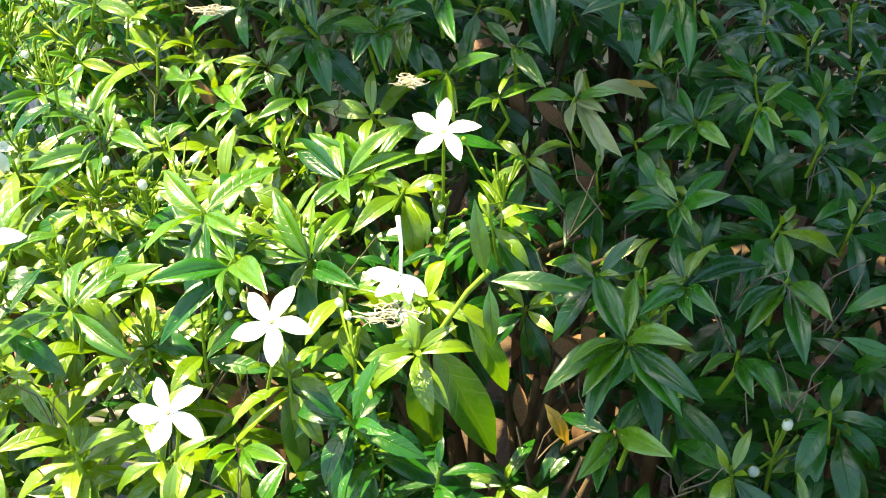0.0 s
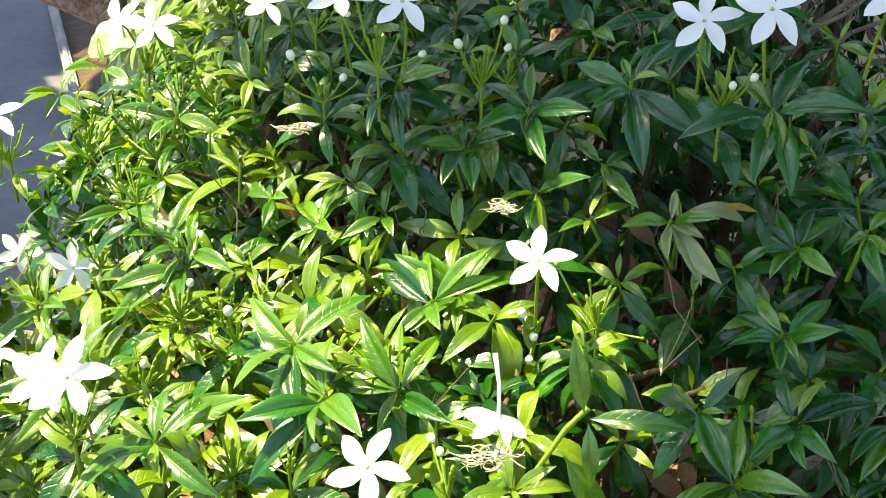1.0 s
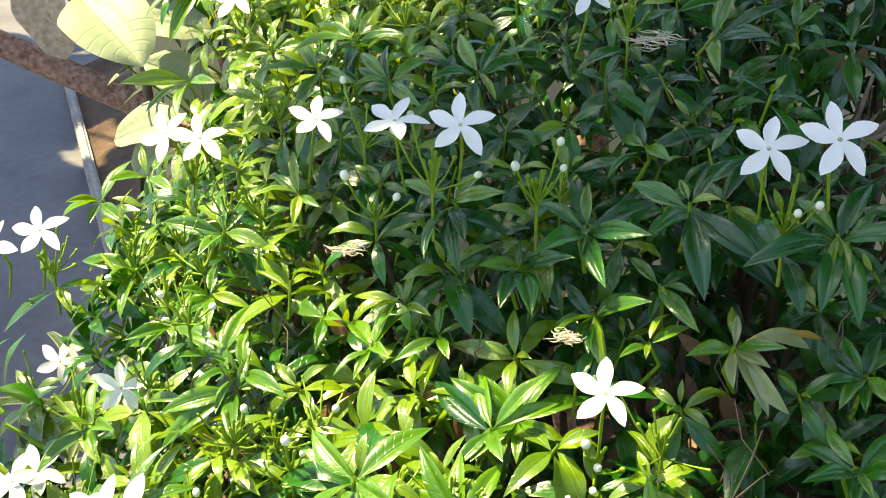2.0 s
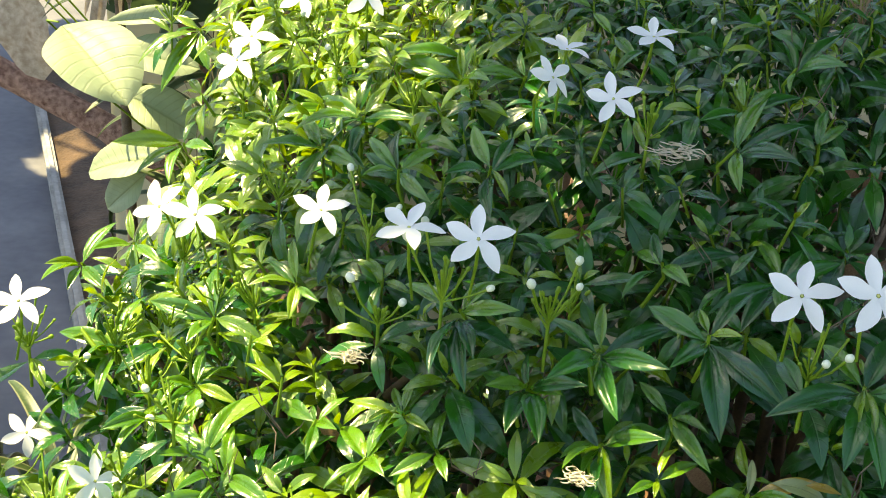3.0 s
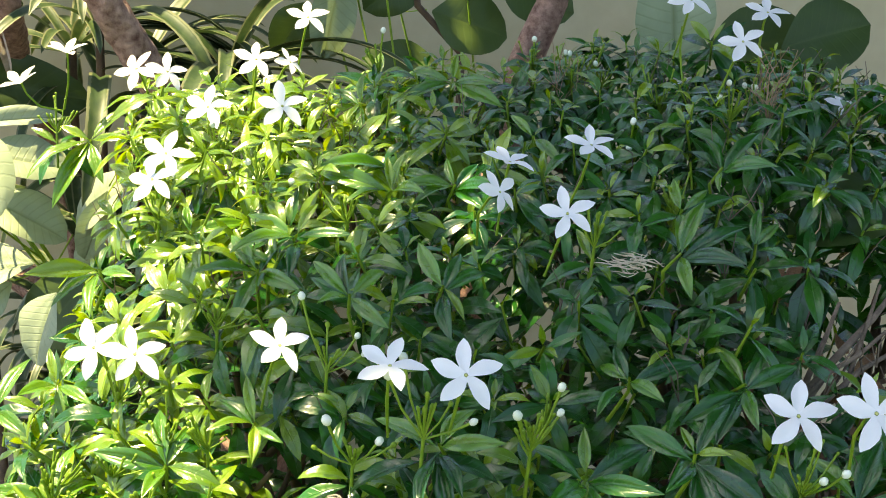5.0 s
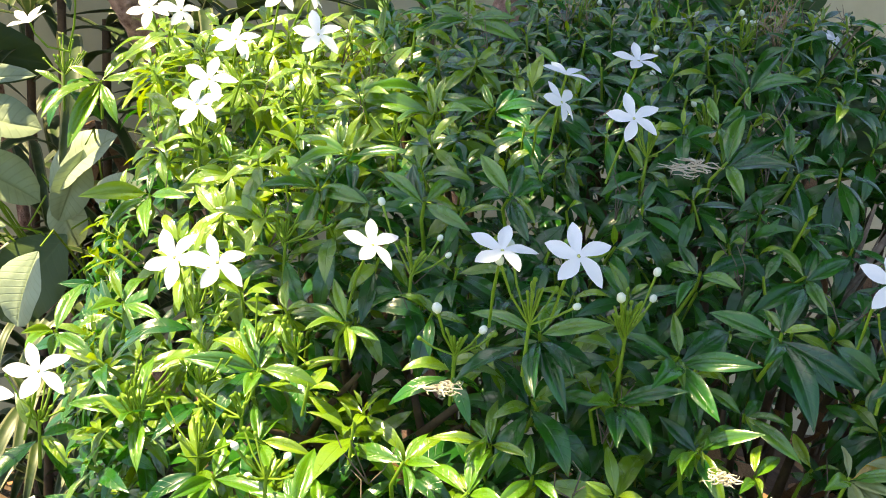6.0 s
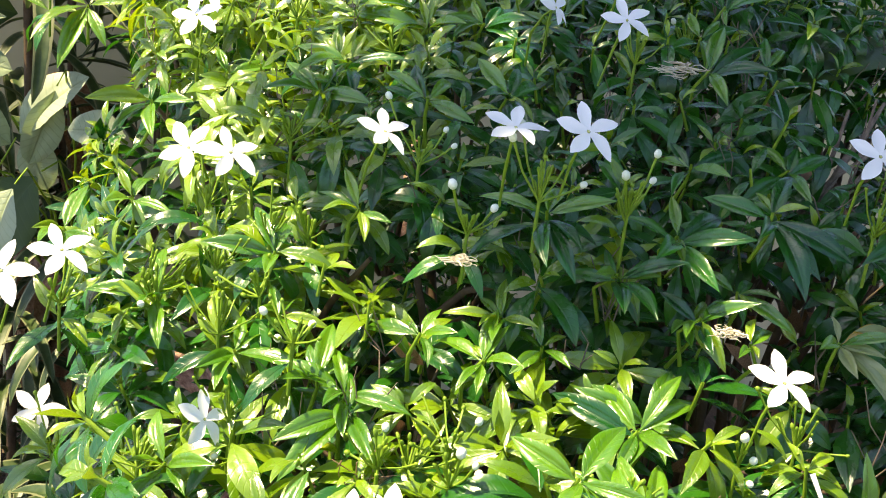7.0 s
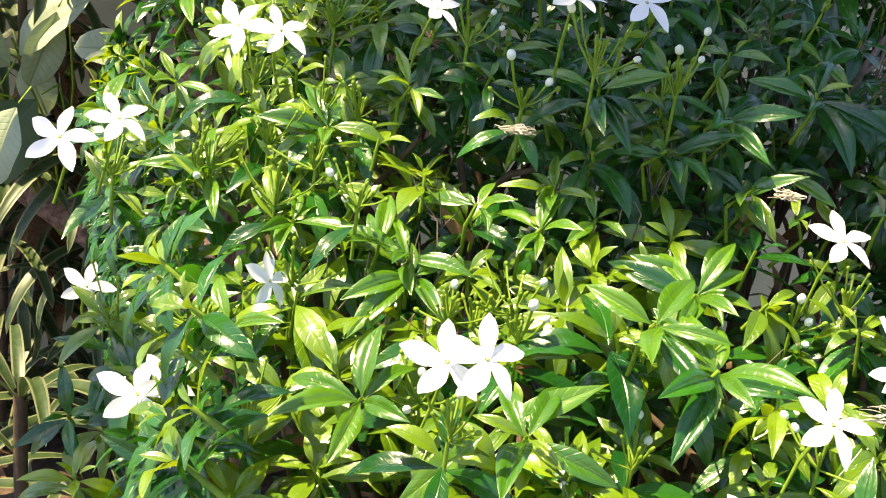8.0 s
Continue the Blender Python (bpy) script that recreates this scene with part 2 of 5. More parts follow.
R = random.Random(11)
BLADES = [blade(R.uniform(0.25, 0.32), R.uniform(0.2, 1.3), R.uniform(0.25, 0.7), R.uniform(0.02, 0.16), R.uniform(-0.35, 0.35),
                R.uniform(-0.08, 0.08), R.uniform(0.38, 0.5), R.uniform(1.3, 1.9)) for _ in range(18)]


def one_mesh(name, piece, mat):
    s = Soup()
    s.add(*piece)
    me = s.mesh(name)
    me.materials.append(mat)
    return me


# ---------------------------------------------------------------- setting
def slab(name, x0, y0, z0, x1, y1, z1, mat, label, category, bevel=0.004, kind="structure"):
    bm = bmesh.new()
    bmesh.ops.create_cube(bm, size=1)
    for v in bm.verts:
        v.co = ((x0 + x1) / 2 + v.co.x * (x1 - x0), (y0 + y1) / 2 + v.co.y * (y1 - y0), (z0 + z1) / 2 + v.co.z * (z1 - z0))
    if bevel:
        bmesh.ops.bevel(bm, geom=bm.edges[:], offset=bevel, segments=2, affect="EDGES")
    me = bpy.data.meshes.new(name)
    bm.to_mesh(me)
    bm.free()
    me.materials.append(mat)
    return tagged(new(name, me), label, category, kind=kind)


def sheet(name, x0, y0, x1, y1, nx, ny, height, mat, label, category):
    xs, ys = np.linspace(x0, x1, nx), np.linspace(y0, y1, ny)
    v = np.array([[x, y, height(x, y)] for y in ys for x in xs])
    s = Soup()
    s.add(v, grid_faces(ny, nx), v[:, :2].copy())
    me = s.mesh(name)
    me.materials.append(mat)
    return tagged(new(name, me), label, category, kind="structure")


def kerb_x(y):
    """The line of the kerb, which runs slantwise past the end of the wall."""
    return -0.93 - 0.415 * (y - 2.4)


def rough_soil(x, y):
    edge = min(1.0, max(0.0, (x - kerb_x(y)) / 0.12))
    return GROUND + 0.006 + edge * (0.03 + 0.035 * noise.noise(Vector((x * 4, y * 4, 0))) + 0.02 * noise.noise(Vector((x * 15, y * 15, 3))))


sheet("ground", -400, -400, 400, 400, 3, 3, lambda x, y: GROUND, M_PAVE, "blue-grey concrete paving in shade with sunlit patches", "paving")
soil = sheet("soil_bed", 0, 0.05, 1, 3.3, 70, 60, lambda x, y: 0, M_SOIL, "dark brown garden soil under the shrubs", "soil")
for v in soil.data.vertices:
    v.co.x = kerb_x(v.co.y) + v.co.x * (2.6 - kerb_x(v.co.y))
    v.co.z = rough_soil(v.co.x, v.co.y)
slab("wall_north", -0.62, WALL_Y, GROUND - 0.05, 3.2, WALL_Y + 0.14, 1.45, M_WALL, "pale green-grey plastered garden wall in shade", "wall", 0.006)
kerb = slab("kerb", -0.008, -1.25, -0.05, 0.016, 1.25, 0.03, M_KERB, "worn grey concrete kerb along the flower bed", "kerb", 0.007)
kerb.matrix_basis = pose(kerb_x(2.1) - 0.005, 2.1, GROUND, 0, 0, math.degrees(math.atan(0.415)))

# ---------------------------------------------------------------- jasmine shrub
shrub = thing("jasmine_shrub", "leafy green jasmine shrub with white pinwheel flowers and buds", "shrub")

Y_KEYS = [0.20, 0.26, 0.32, 0.38, 0.45, 0.52, 0.58, 0.64, 0.72, 0.82, 0.95, 1.08, 1.16, 1.22]
Z_KEYS = [0.55, 0.74, 0.81, 0.855, 0.885, 0.915, 0.95, 0.975, 1.02, 1.058, 1.09, 1.10, 1.07, 0.96]


def crown(x, y):
    """Height of the leafy surface of the shrub."""
    z = float(np.interp(y, Y_KEYS, Z_KEYS))
    z += 0.16 * min(0.2, max(-0.12, x + 0.08))
    if x < -0.18:
        z -= float(np.interp(y, [0.75, 1.0], [1.6, 0.4])) * (-0.18 - x) ** 1.5
    z -= 0.10 * math.exp(-((x - 0.04) / 0.028) ** 2 - ((y - 0.42) / 0.05) ** 2)
    z -= 0.06 * math.exp(-((x - 0.09) / 0.035) ** 2 - ((y - 0.60) / 0.03) ** 2)
    if x > 0.2:
        z -= 0.13 * math.exp(-((x - 0.34) / 0.12) ** 2 - ((y - 0.74) / 0.12) ** 2)
        z -= 0.35 * max(0.0, x - 0.3) * max(0.0, y - 0.75) * 4
    z -= 2.2 * max(0.0, x - 0.42) ** 2
    return z + 0.016 * noise.noise(Vector((x * 9, y * 9, 1.7)))


def slope(x, y, e=0.025):
    return Vector((crown(x - e, y) - crown(x + e, y), crown(x, y - e) - crown(x, y + e), 2 * e)).normalized()


def leaf_size(y):
    return float(np.interp(y, [0.35, 0.5, 0.65, 1.1], [0.0400, 0.0385, 0.0365, 0.0340]))


def shoot_leaves(tip, axis, spin, pairs, size, rnd, spread=1.0):
    """Poses and age of the leaf pairs of one shoot, from the tip down."""
    axis = Vector(axis).normalized()
    s = axis.orthogonal().normalized()
    out, down = [], 0.0
    for k in range(pairs):
        az = spin + k * math.pi / 2 + rnd.uniform(-0.25, 0.25)
        th = min(2.1, (0.42, 0.85, 1.18, 1.42, 1.62, 1.80)[min(k, 5)] * spread) + rnd.uniform(-0.16, 0.16)
        ln = size * (0.42, 0.74, 0.98, 1.10, 1.12, 1.05)[min(k, 5)] * rnd.uniform(0.85, 1.12)
        for j in (0, 1):
            a = az + j * math.pi
            r = Matrix.Rotation(a, 3, axis) @ s
            d = axis * math.cos(th + rnd.uniform(-0.12, 0.12)) + r * math.sin(th)
            d.z -= 0.06 + 0.03 * k
            u = axis * math.sin(th) - r * math.cos(th) + Vector((0, 0, 0.35)) + Vector((rnd.uniform(-.65, .25), rnd.uniform(-.5, .2), 0))
            out.append((frame_of(Vector(tip) - axis * down + r * 0.0015, d, u, ln * rnd.uniform(0.92, 1.08)), k))
        down += size * rnd.uniform(0.05, 0.11)
    return out, Vector(tip) - axis * (down + size * 0.3)


LEAF_YOUNG = [one_mesh("leaf", b, M_YOUNG1) for b in BLADES]
LEAF_OLD = [one_mesh("leaf", b, M_OLD1) for b in BLADES]
LEAF_FLAT = [one_mesh("leaf", blade(w, c, 0.3, 0.12, tw, 0.03, 0.42, 1.4, 14, 7), M_FLAT) for w, c, tw in ((0.24, 0.25, 0.1), (0.22, 0.5, -0.2), (0.26, 0.4, 0.25), (0.23, 0.7, -0.05))]
LEAF_YELLOW = one_mesh("leaf", BLADES[3], M_YELLOW)
LEAF_WILT = [one_mesh("leaf", BLADES[i], M_WILT) for i in (1, 5, 8)]
LEAF_DEAD = one_mesh("leaf", BLADES[6], M_LITTER)
twigs, dry, blooms = Soup(), Soup(), []
taken = []


def place_leaf(me, m):
    ob = new("leaf", me)
    ob.parent, ob.matrix_basis = shrub, m
    return ob


def twig_to(base, end, r0=0.0014, r1=0.0010):
    base, end = Vector(base), Vector(end)
    mid = (base + end) / 2 + Vector((R.uniform(-.008, .008), R.uniform(-.008, .008), 0.004))
    twigs.add(*tube([end, mid, base], [r0, (r0 + r1) / 2, r1], 5), 1)


def lone_leaf(base, tip, face=(0, -0.6, 0.8), shape=0):
    """One leaf between two places."""
    base, tip = Vector(base), Vector(tip)
    return place_leaf(LEAF_FLAT[shape % 4], frame_of(base, tip - base, face, (tip - base).length * 1.08))


def sprig(x, y, z, lean=(0, -0.3), spin=0.0, pairs=4, size=1.08, old_from=2, spread=1.0, wilt=False):
    """A shoot whose leaves are parts of their own."""
    leaves, foot = shoot_leaves((x, y, z), (lean[0], lean[1], 1), radians(spin), pairs, size * leaf_size(y), R, spread)
    for m, k in leaves:
        if wilt:
            place_leaf(R.choice(LEAF_WILT), m)
        else:
            place_leaf(R.choice(LEAF_OLD if k >= old_from else LEAF_YOUNG), m)
    twig_to((x, y, z), foot)
    taken.append((x, y, 0.75))
    return foot


sprig(0.135, 0.545, 0.907, (0, -0.4), 70, 3, 1.19, 1)
sprig(-0.118, 0.500, 0.922, (0, -0.4), 30, 4, 1.31)
twig_to((0.000, 0.432, 0.898), (0.024, 0.446, 0.925), 0.0016, 0.0013)
lone_leaf((-0.004, 0.432, 0.894), (0.034, 0.425, 0.826), (0.2, -0.9, 0.3), 2)
lone_leaf((-0.008, 0.432, 0.893), (-0.003, 0.425, 0.812), (-0.2, -0.9, 0.2), 5)
lone_leaf((0.013, 0.436, 0.905), (0.042, 0.430, 0.862), (0.3, -0.8, 0.4), 7)
lone_leaf((0.024, 0.440, 0.923), (0.065, 0.430, 0.932), (-0.1, -0.5, 0.9), 9)
lone_leaf((0.024, 0.440, 0.921), (0.027, 0.425, 0.893), (0.0, -0.8, 0.5), 11)
lone_leaf((0.022, 0.442, 0.925), (0.016, 0.445, 0.960), (0.1, -0.9, 0.3), 12)
lone_leaf((-0.010, 0.434, 0.897), (-0.030, 0.425, 0.880), (-0.2, -0.7, 0.6), 4)
lone_leaf((-0.115, 0.470, 0.942), (-0.101, 0.455, 0.904), (-0.3, -0.7, 0.6), 6)
lone_leaf((-0.187, 0.470, 0.889), (-0.144, 0.465, 0.915), (0.1, -0.6, 0.8), 8)
lone_leaf((-0.193, 0.470, 0.887), (-0.232, 0.460, 0.860), (-0.1, -0.6, 0.8), 10)
lone_leaf((-0.077, 0.440, 0.858), (-0.066, 0.425, 0.804), (0.2, -0.8, 0.5), 1)
sprig(-0.081, 0.629, 0.976, (-0.12, -0.48), 75, 5)
sprig(-0.184, 0.742, 0.968, (0.13, -0.30), 45, 4)
sprig(0.083, 0.507, 0.893, (0.14, -0.39), 70, 4)
sprig(-0.158, 0.850, 1.050, (0.09, -0.52), 50, 5)
sprig(-0.138, 0.956, 1.057, (0.20, -0.32), 30, 5)
sprig(-0.142, 0.650, 0.926, (-0.22, -0.17), 75, 4)
sprig(-0.317, 0.833, 0.921, (0.04, -0.32), 40, 5)
sprig(-0.276, 0.660, 0.854, (-0.13, -0.58), 0, 4)
sprig(-0.172, 0.916, 1.031, (-0.09, -0.12), 60, 4)
sprig(-0.236, 0.888, 1.000, (0.06, -0.13), 80, 4)
sprig(-0.050, 0.994, 1.096, (-0.03, -0.24), 35, 4)
place_leaf(LEAF_YELLOW, frame_of(Vector((0.054, 0.440, 0.850)), (0.016, -0.005, -0.022), (0.2, -0.8, 0.5), 0.030))
place_leaf(LEAF_DEAD, frame_of(Vector((0.128, 0.450, 0.852)), (0.003, 0.0, -0.04), (0.5, -0.8, 0.1), 0.036))
place_leaf(LEAF_WILT[0], frame_of(Vector((0.082, 0.560, 0.972)), (0.027, -0.008, 0.006), (0.0, -0.5, 0.9), 0.030))
place_leaf(LEAF_YELLOW, frame_of(Vector((0.097, 0.555, 0.976)), (0.020, -0.004, 0.002), (0.0, -0.5, 0.9), 0.018))

def chord_frame(piece):
    """The axes of a blade by its base and its drooping tip, with the length between them."""
    v = piece[0]
    tip = Vector(v[-(len(v) // 14) + 3])
    y = tip.normalized()
    z = (Vector((0, 0, 1)) - y * y.z).normalized()
    return Matrix((y.cross(z), y, z)).transposed().to_4x4().inverted(), tip.length


FULL = [blade(w, c, fo, wv, tw, sw, pk, 1.45, 14, 7) for w, c, fo, wv, tw, sw, pk in (
    (0.29, 0.45, 0.60, 0.05, 0.12, 0.03, 0.44), (0.26, 0.75, 0.48, 0.08, -0.18, -0.04, 0.48), (0.305, 0.6, 0.70, 0.04, 0.05, 0.02, 0.42), (0.275, 0.95, 0.52, 0.10, -0.08, 0.05, 0.46))]
FULL_FRAMES = [chord_frame(b) for b in FULL]
FULL_LEAF = {age: [one_mesh("leaf", b, mat) for b in FULL] for age, mat in (("y", M_YOUNG1), ("m", M_FLAT), ("o", M_OLD1), ("w", M_WILT), ("l", M_YELLOW))}
shown = []


def rosette(c, ages, *tips):
    """The leafy end of a shoot: one leaf to each tip, all from one centre. ages: young, middle, old, wilting or yellow (l)."""
    c = Vector(c)
    for age, tip in zip(ages, tips):
        tip = Vector(tip)
        d = (tip - c).normalized()
        base = c + d * 0.0012 - Vector((0, 0, {"y": 0.0, "m": 0.0015, "o": 0.004}.get(age, 0.002)))
        k = R.randrange(4)
        back, length = FULL_FRAMES[k]
        face = Vector((R.uniform(-.8, .15), R.uniform(-0.7, -0.2), 0.78))
        y = (tip - base).normalized()
        z = (face - y * face.dot(y)).normalized()
        m = Matrix((y.cross(z), y, z)).transposed().to_4x4()
        place_leaf(FULL_LEAF[age][k], Matrix.Translation(base) @ m @ back @ Matrix.Diagonal((R.uniform(0.80, 1.0), 1, 1, 1)) @ Matrix.Scale((tip - base).length / length, 4))
        shown.append((base + tip) / 2)
    twig_to(c, c + Vector((R.uniform(-.006, .006), 0.012, -0.035)))
    taken.append((c.x, c.y, 0.8))


rosette((-0.002, 0.624, 1.003), "yoooyoo", (-0.001, 0.642, 1.022), (0.038, 0.648, 1.007), (0.030, 0.592, 1.013), (0.006, 0.582, 0.986), (-0.006, 0.604, 0.994), (-0.032, 0.590, 1.002), (-0.031, 0.653, 1.004))
rosette((0.052, 0.617, 1.021), "yyooooo", (0.048, 0.633, 1.028), (0.066, 0.603, 1.029), (0.029, 0.590, 1.015), (0.024, 0.649, 1.019), (0.087, 0.581, 1.003), (0.057, 0.575, 0.983), (0.079, 0.648, 1.034))
rosette((0.120, 0.572, 1.024), "yyomoooo", (0.114, 0.551, 1.011), (0.122, 0.550, 1.010), (0.070, 0.553, 1.014), (0.105, 0.602, 1.029), (0.161, 0.541, 1.033), (0.142, 0.600, 1.040), (0.125, 0.534, 0.992), (0.106, 0.536, 0.998))
rosette((-0.038, 0.618, 0.982), "mmooooo", (-0.062, 0.599, 0.990), (-0.021, 0.599, 0.988), (-0.050, 0.580, 0.974), (-0.033, 0.574, 0.973), (-0.010, 0.591, 1.000), (-0.038, 0.640, 0.989), (-0.062, 0.641, 0.973))
rosette((0.001, 0.587, 0.968), "mmyoo", (0.038, 0.607, 0.964), (-0.021, 0.562, 0.968), (0.007, 0.561, 0.947), (-0.014, 0.612, 0.974), (-0.003, 0.561, 0.958))
rosette((0.039, 0.616, 0.972), "mymoom", (0.024, 0.639, 0.977), (0.041, 0.600, 0.966), (0.056, 0.595, 0.975), (0.058, 0.632, 0.971), (0.031, 0.591, 0.962), (0.057, 0.579, 0.962))
rosette((0.071, 0.556, 0.967), "lmwwwwmw", (0.109, 0.566, 0.970), (0.092, 0.533, 0.980), (0.085, 0.533, 0.968), (0.067, 0.529, 0.958), (0.084, 0.523, 0.946), (0.094, 0.521, 0.949), (0.043, 0.535, 0.973), (0.075, 0.575, 0.975))
rosette((0.133, 0.537, 0.964), "oomommoo", (0.127, 0.563, 0.971), (0.145, 0.559, 0.974), (0.160, 0.558, 0.969), (0.120, 0.560, 0.964), (0.145, 0.505, 0.963), (0.115, 0.513, 0.957), (0.109, 0.522, 0.966), (0.128, 0.513, 0.956))
rosette((0.117, 0.439, 0.927), "yyoooooo", (0.134, 0.457, 0.936), (0.098, 0.427, 0.930), (0.091, 0.410, 0.925), (0.127, 0.405, 0.928), (0.159, 0.459, 0.922), (0.116, 0.466, 0.933), (0.110, 0.460, 0.928), (0.116, 0.408, 0.922))
rosette((0.120, 0.489, 0.941), "moomooo", (0.111, 0.517, 0.944), (0.147, 0.513, 0.946), (0.139, 0.465, 0.958), (0.123, 0.469, 0.937), (0.089, 0.469, 0.946), (0.101, 0.517, 0.933), (0.114, 0.465, 0.934))
rosette((-0.039, 0.553, 0.922), "mmmmmmm", (-0.014, 0.582, 0.939), (-0.061, 0.583, 0.931), (-0.076, 0.573, 0.935), (-0.020, 0.533, 0.922), (-0.040, 0.525, 0.913), (0.002, 0.573, 0.922), (-0.064, 0.519, 0.918))
rosette((-0.116, 0.470, 0.942), "mmmmom", (-0.081, 0.500, 0.951), (-0.140, 0.499, 0.949), (-0.137, 0.433, 0.940), (-0.095, 0.435, 0.920), (-0.107, 0.428, 0.923), (-0.090, 0.444, 0.943))
rosette((-0.182, 0.448, 0.898), "myymmm", (-0.153, 0.482, 0.904), (-0.203, 0.463, 0.902), (-0.174, 0.425, 0.894), (-0.211, 0.404, 0.895), (-0.146, 0.424, 0.885), (-0.182, 0.482, 0.905))
rosette((-0.104, 0.621, 0.954), "yymyymy", (-0.135, 0.632, 0.952), (-0.095, 0.643, 0.969), (-0.084, 0.650, 0.956), (-0.088, 0.603, 0.956), (-0.123, 0.604, 0.957), (-0.118, 0.594, 0.952), (-0.111, 0.641, 0.958))
rosette((-0.067, 0.486, 0.905), "mmmmyom", (-0.089, 0.518, 0.928), (-0.068, 0.525, 0.921), (-0.100, 0.513, 0.906), (-0.047, 0.521, 0.916), (-0.076, 0.464, 0.893), (-0.039, 0.454, 0.908), (-0.107, 0.500, 0.898))
rosette((-0.122, 0.749, 1.047), "mmmmoo", (-0.143, 0.777, 1.056), (-0.142, 0.727, 1.050), (-0.100, 0.776, 1.051), (-0.100, 0.718, 1.040), (-0.124, 0.777, 1.062), (-0.145, 0.770, 1.048))
rosette((-0.066, 0.756, 1.051), "myoooo", (-0.079, 0.789, 1.066), (-0.054, 0.738, 1.037), (-0.036, 0.781, 1.049), (-0.094, 0.728, 1.055), (-0.064, 0.716, 1.034), (-0.053, 0.782, 1.062))
rosette((-0.014, 0.791, 1.000), "mmooo", (-0.041, 0.760, 0.996), (-0.003, 0.768, 0.995), (-0.021, 0.827, 1.016), (0.003, 0.807, 1.001), (-0.029, 0.817, 1.006))
rosette((-0.078, 0.640, 1.011), "oomomm", (-0.091, 0.598, 0.994), (-0.069, 0.605, 1.001), (-0.047, 0.617, 1.026), (-0.072, 0.601, 0.983), (-0.110, 0.667, 1.010), (-0.054, 0.671, 1.015))
rosette((-0.287, 0.595, 0.885), "mmmmm", (-0.288, 0.628, 0.899), (-0.308, 0.583, 0.894), (-0.279, 0.571, 0.880), (-0.265, 0.569, 0.898), (-0.313, 0.566, 0.870))
rosette((-0.197, 0.581, 0.920), "mmmmm", (-0.238, 0.570, 0.910), (-0.236, 0.558, 0.894), (-0.191, 0.541, 0.909), (-0.173, 0.592, 0.920), (-0.193, 0.600, 0.930))
rosette((-0.241, 0.505, 0.889), "mmmmmm", (-0.267, 0.537, 0.884), (-0.225, 0.535, 0.913), (-0.206, 0.526, 0.892), (-0.264, 0.473, 0.874), (-0.288, 0.493, 0.888), (-0.227, 0.474, 0.893))
rosette((-0.097, 0.441, 0.932), "mmmmmoo", (-0.123, 0.475, 0.930), (-0.114, 0.478, 0.940), (-0.095, 0.477, 0.943), (-0.097, 0.409, 0.930), (-0.075, 0.401, 0.939), (-0.136, 0.425, 0.928), (-0.130, 0.414, 0.901))
rosette((-0.053, 0.537, 0.927), "mmommm", (-0.023, 0.556, 0.949), (-0.057, 0.575, 0.935), (-0.085, 0.580, 0.928), (-0.018, 0.549, 0.935), (-0.073, 0.517, 0.914), (-0.047, 0.504, 0.929))
rosette((-0.121, 0.595, 0.941), "mmmmymm", (-0.138, 0.632, 0.935), (-0.101, 0.612, 0.954), (-0.106, 0.621, 0.960), (-0.109, 0.567, 0.950), (-0.122, 0.611, 0.942), (-0.141, 0.578, 0.931), (-0.130, 0.576, 0.930))
rosette((-0.084, 0.604, 0.944), "mymmm", (-0.080, 0.626, 0.956), (-0.067, 0.611, 0.947), (-0.096, 0.635, 0.938), (-0.077, 0.578, 0.943), (-0.108, 0.589, 0.935))
rosette((-0.224, 0.647, 0.945), "ymmmmm", (-0.197, 0.636, 0.941), (-0.225, 0.674, 0.952), (-0.206, 0.676, 0.941), (-0.219, 0.615, 0.937), (-0.234, 0.623, 0.945), (-0.240, 0.628, 0.957))
rosette((-0.222, 0.686, 0.968), "mymmm", (-0.263, 0.698, 0.969), (-0.189, 0.671, 0.962), (-0.209, 0.720, 0.973), (-0.229, 0.723, 0.982), (-0.232, 0.658, 0.965))
rosette((-0.286, 0.702, 0.934), "mmmmm", (-0.278, 0.740, 0.949), (-0.326, 0.715, 0.932), (-0.262, 0.735, 0.923), (-0.287, 0.664, 0.917), (-0.298, 0.675, 0.937))
rosette((-0.174, 0.690, 0.993), "yyymm", (-0.180, 0.711, 1.012), (-0.200, 0.674, 0.997), (-0.175, 0.667, 0.981), (-0.195, 0.711, 0.996), (-0.158, 0.673, 0.991))
rosette((-0.338, 0.797, 0.940), "ymmmm", (-0.357, 0.780, 0.946), (-0.322, 0.831, 0.958), (-0.353, 0.761, 0.943), (-0.313, 0.772, 0.933), (-0.339, 0.769, 0.933))
rosette((-0.297, 0.783, 0.966), "yymmm", (-0.305, 0.804, 0.980), (-0.288, 0.764, 0.949), (-0.315, 0.753, 0.973), (-0.282, 0.814, 0.968), (-0.273, 0.762, 0.962))
rosette((-0.226, 0.909, 1.021), "ymmmy", (-0.246, 0.893, 1.017), (-0.185, 0.925, 1.023), (-0.231, 0.932, 1.033), (-0.210, 0.888, 1.017), (-0.225, 0.886, 1.008))
rosette((-0.282, 0.861, 1.010), "ymmmm", (-0.326, 0.837, 1.015), (-0.309, 0.834, 0.994), (-0.283, 0.823, 0.993), (-0.276, 0.882, 1.020), (-0.256, 0.839, 1.015))
rosette((-0.320, 1.080, 1.032), "yymyyym", (-0.364, 1.041, 1.009), (-0.341, 1.052, 1.006), (-0.344, 1.035, 0.988), (-0.284, 1.107, 1.055), (-0.284, 1.068, 1.037), (-0.346, 1.090, 1.040), (-0.306, 1.052, 1.004))
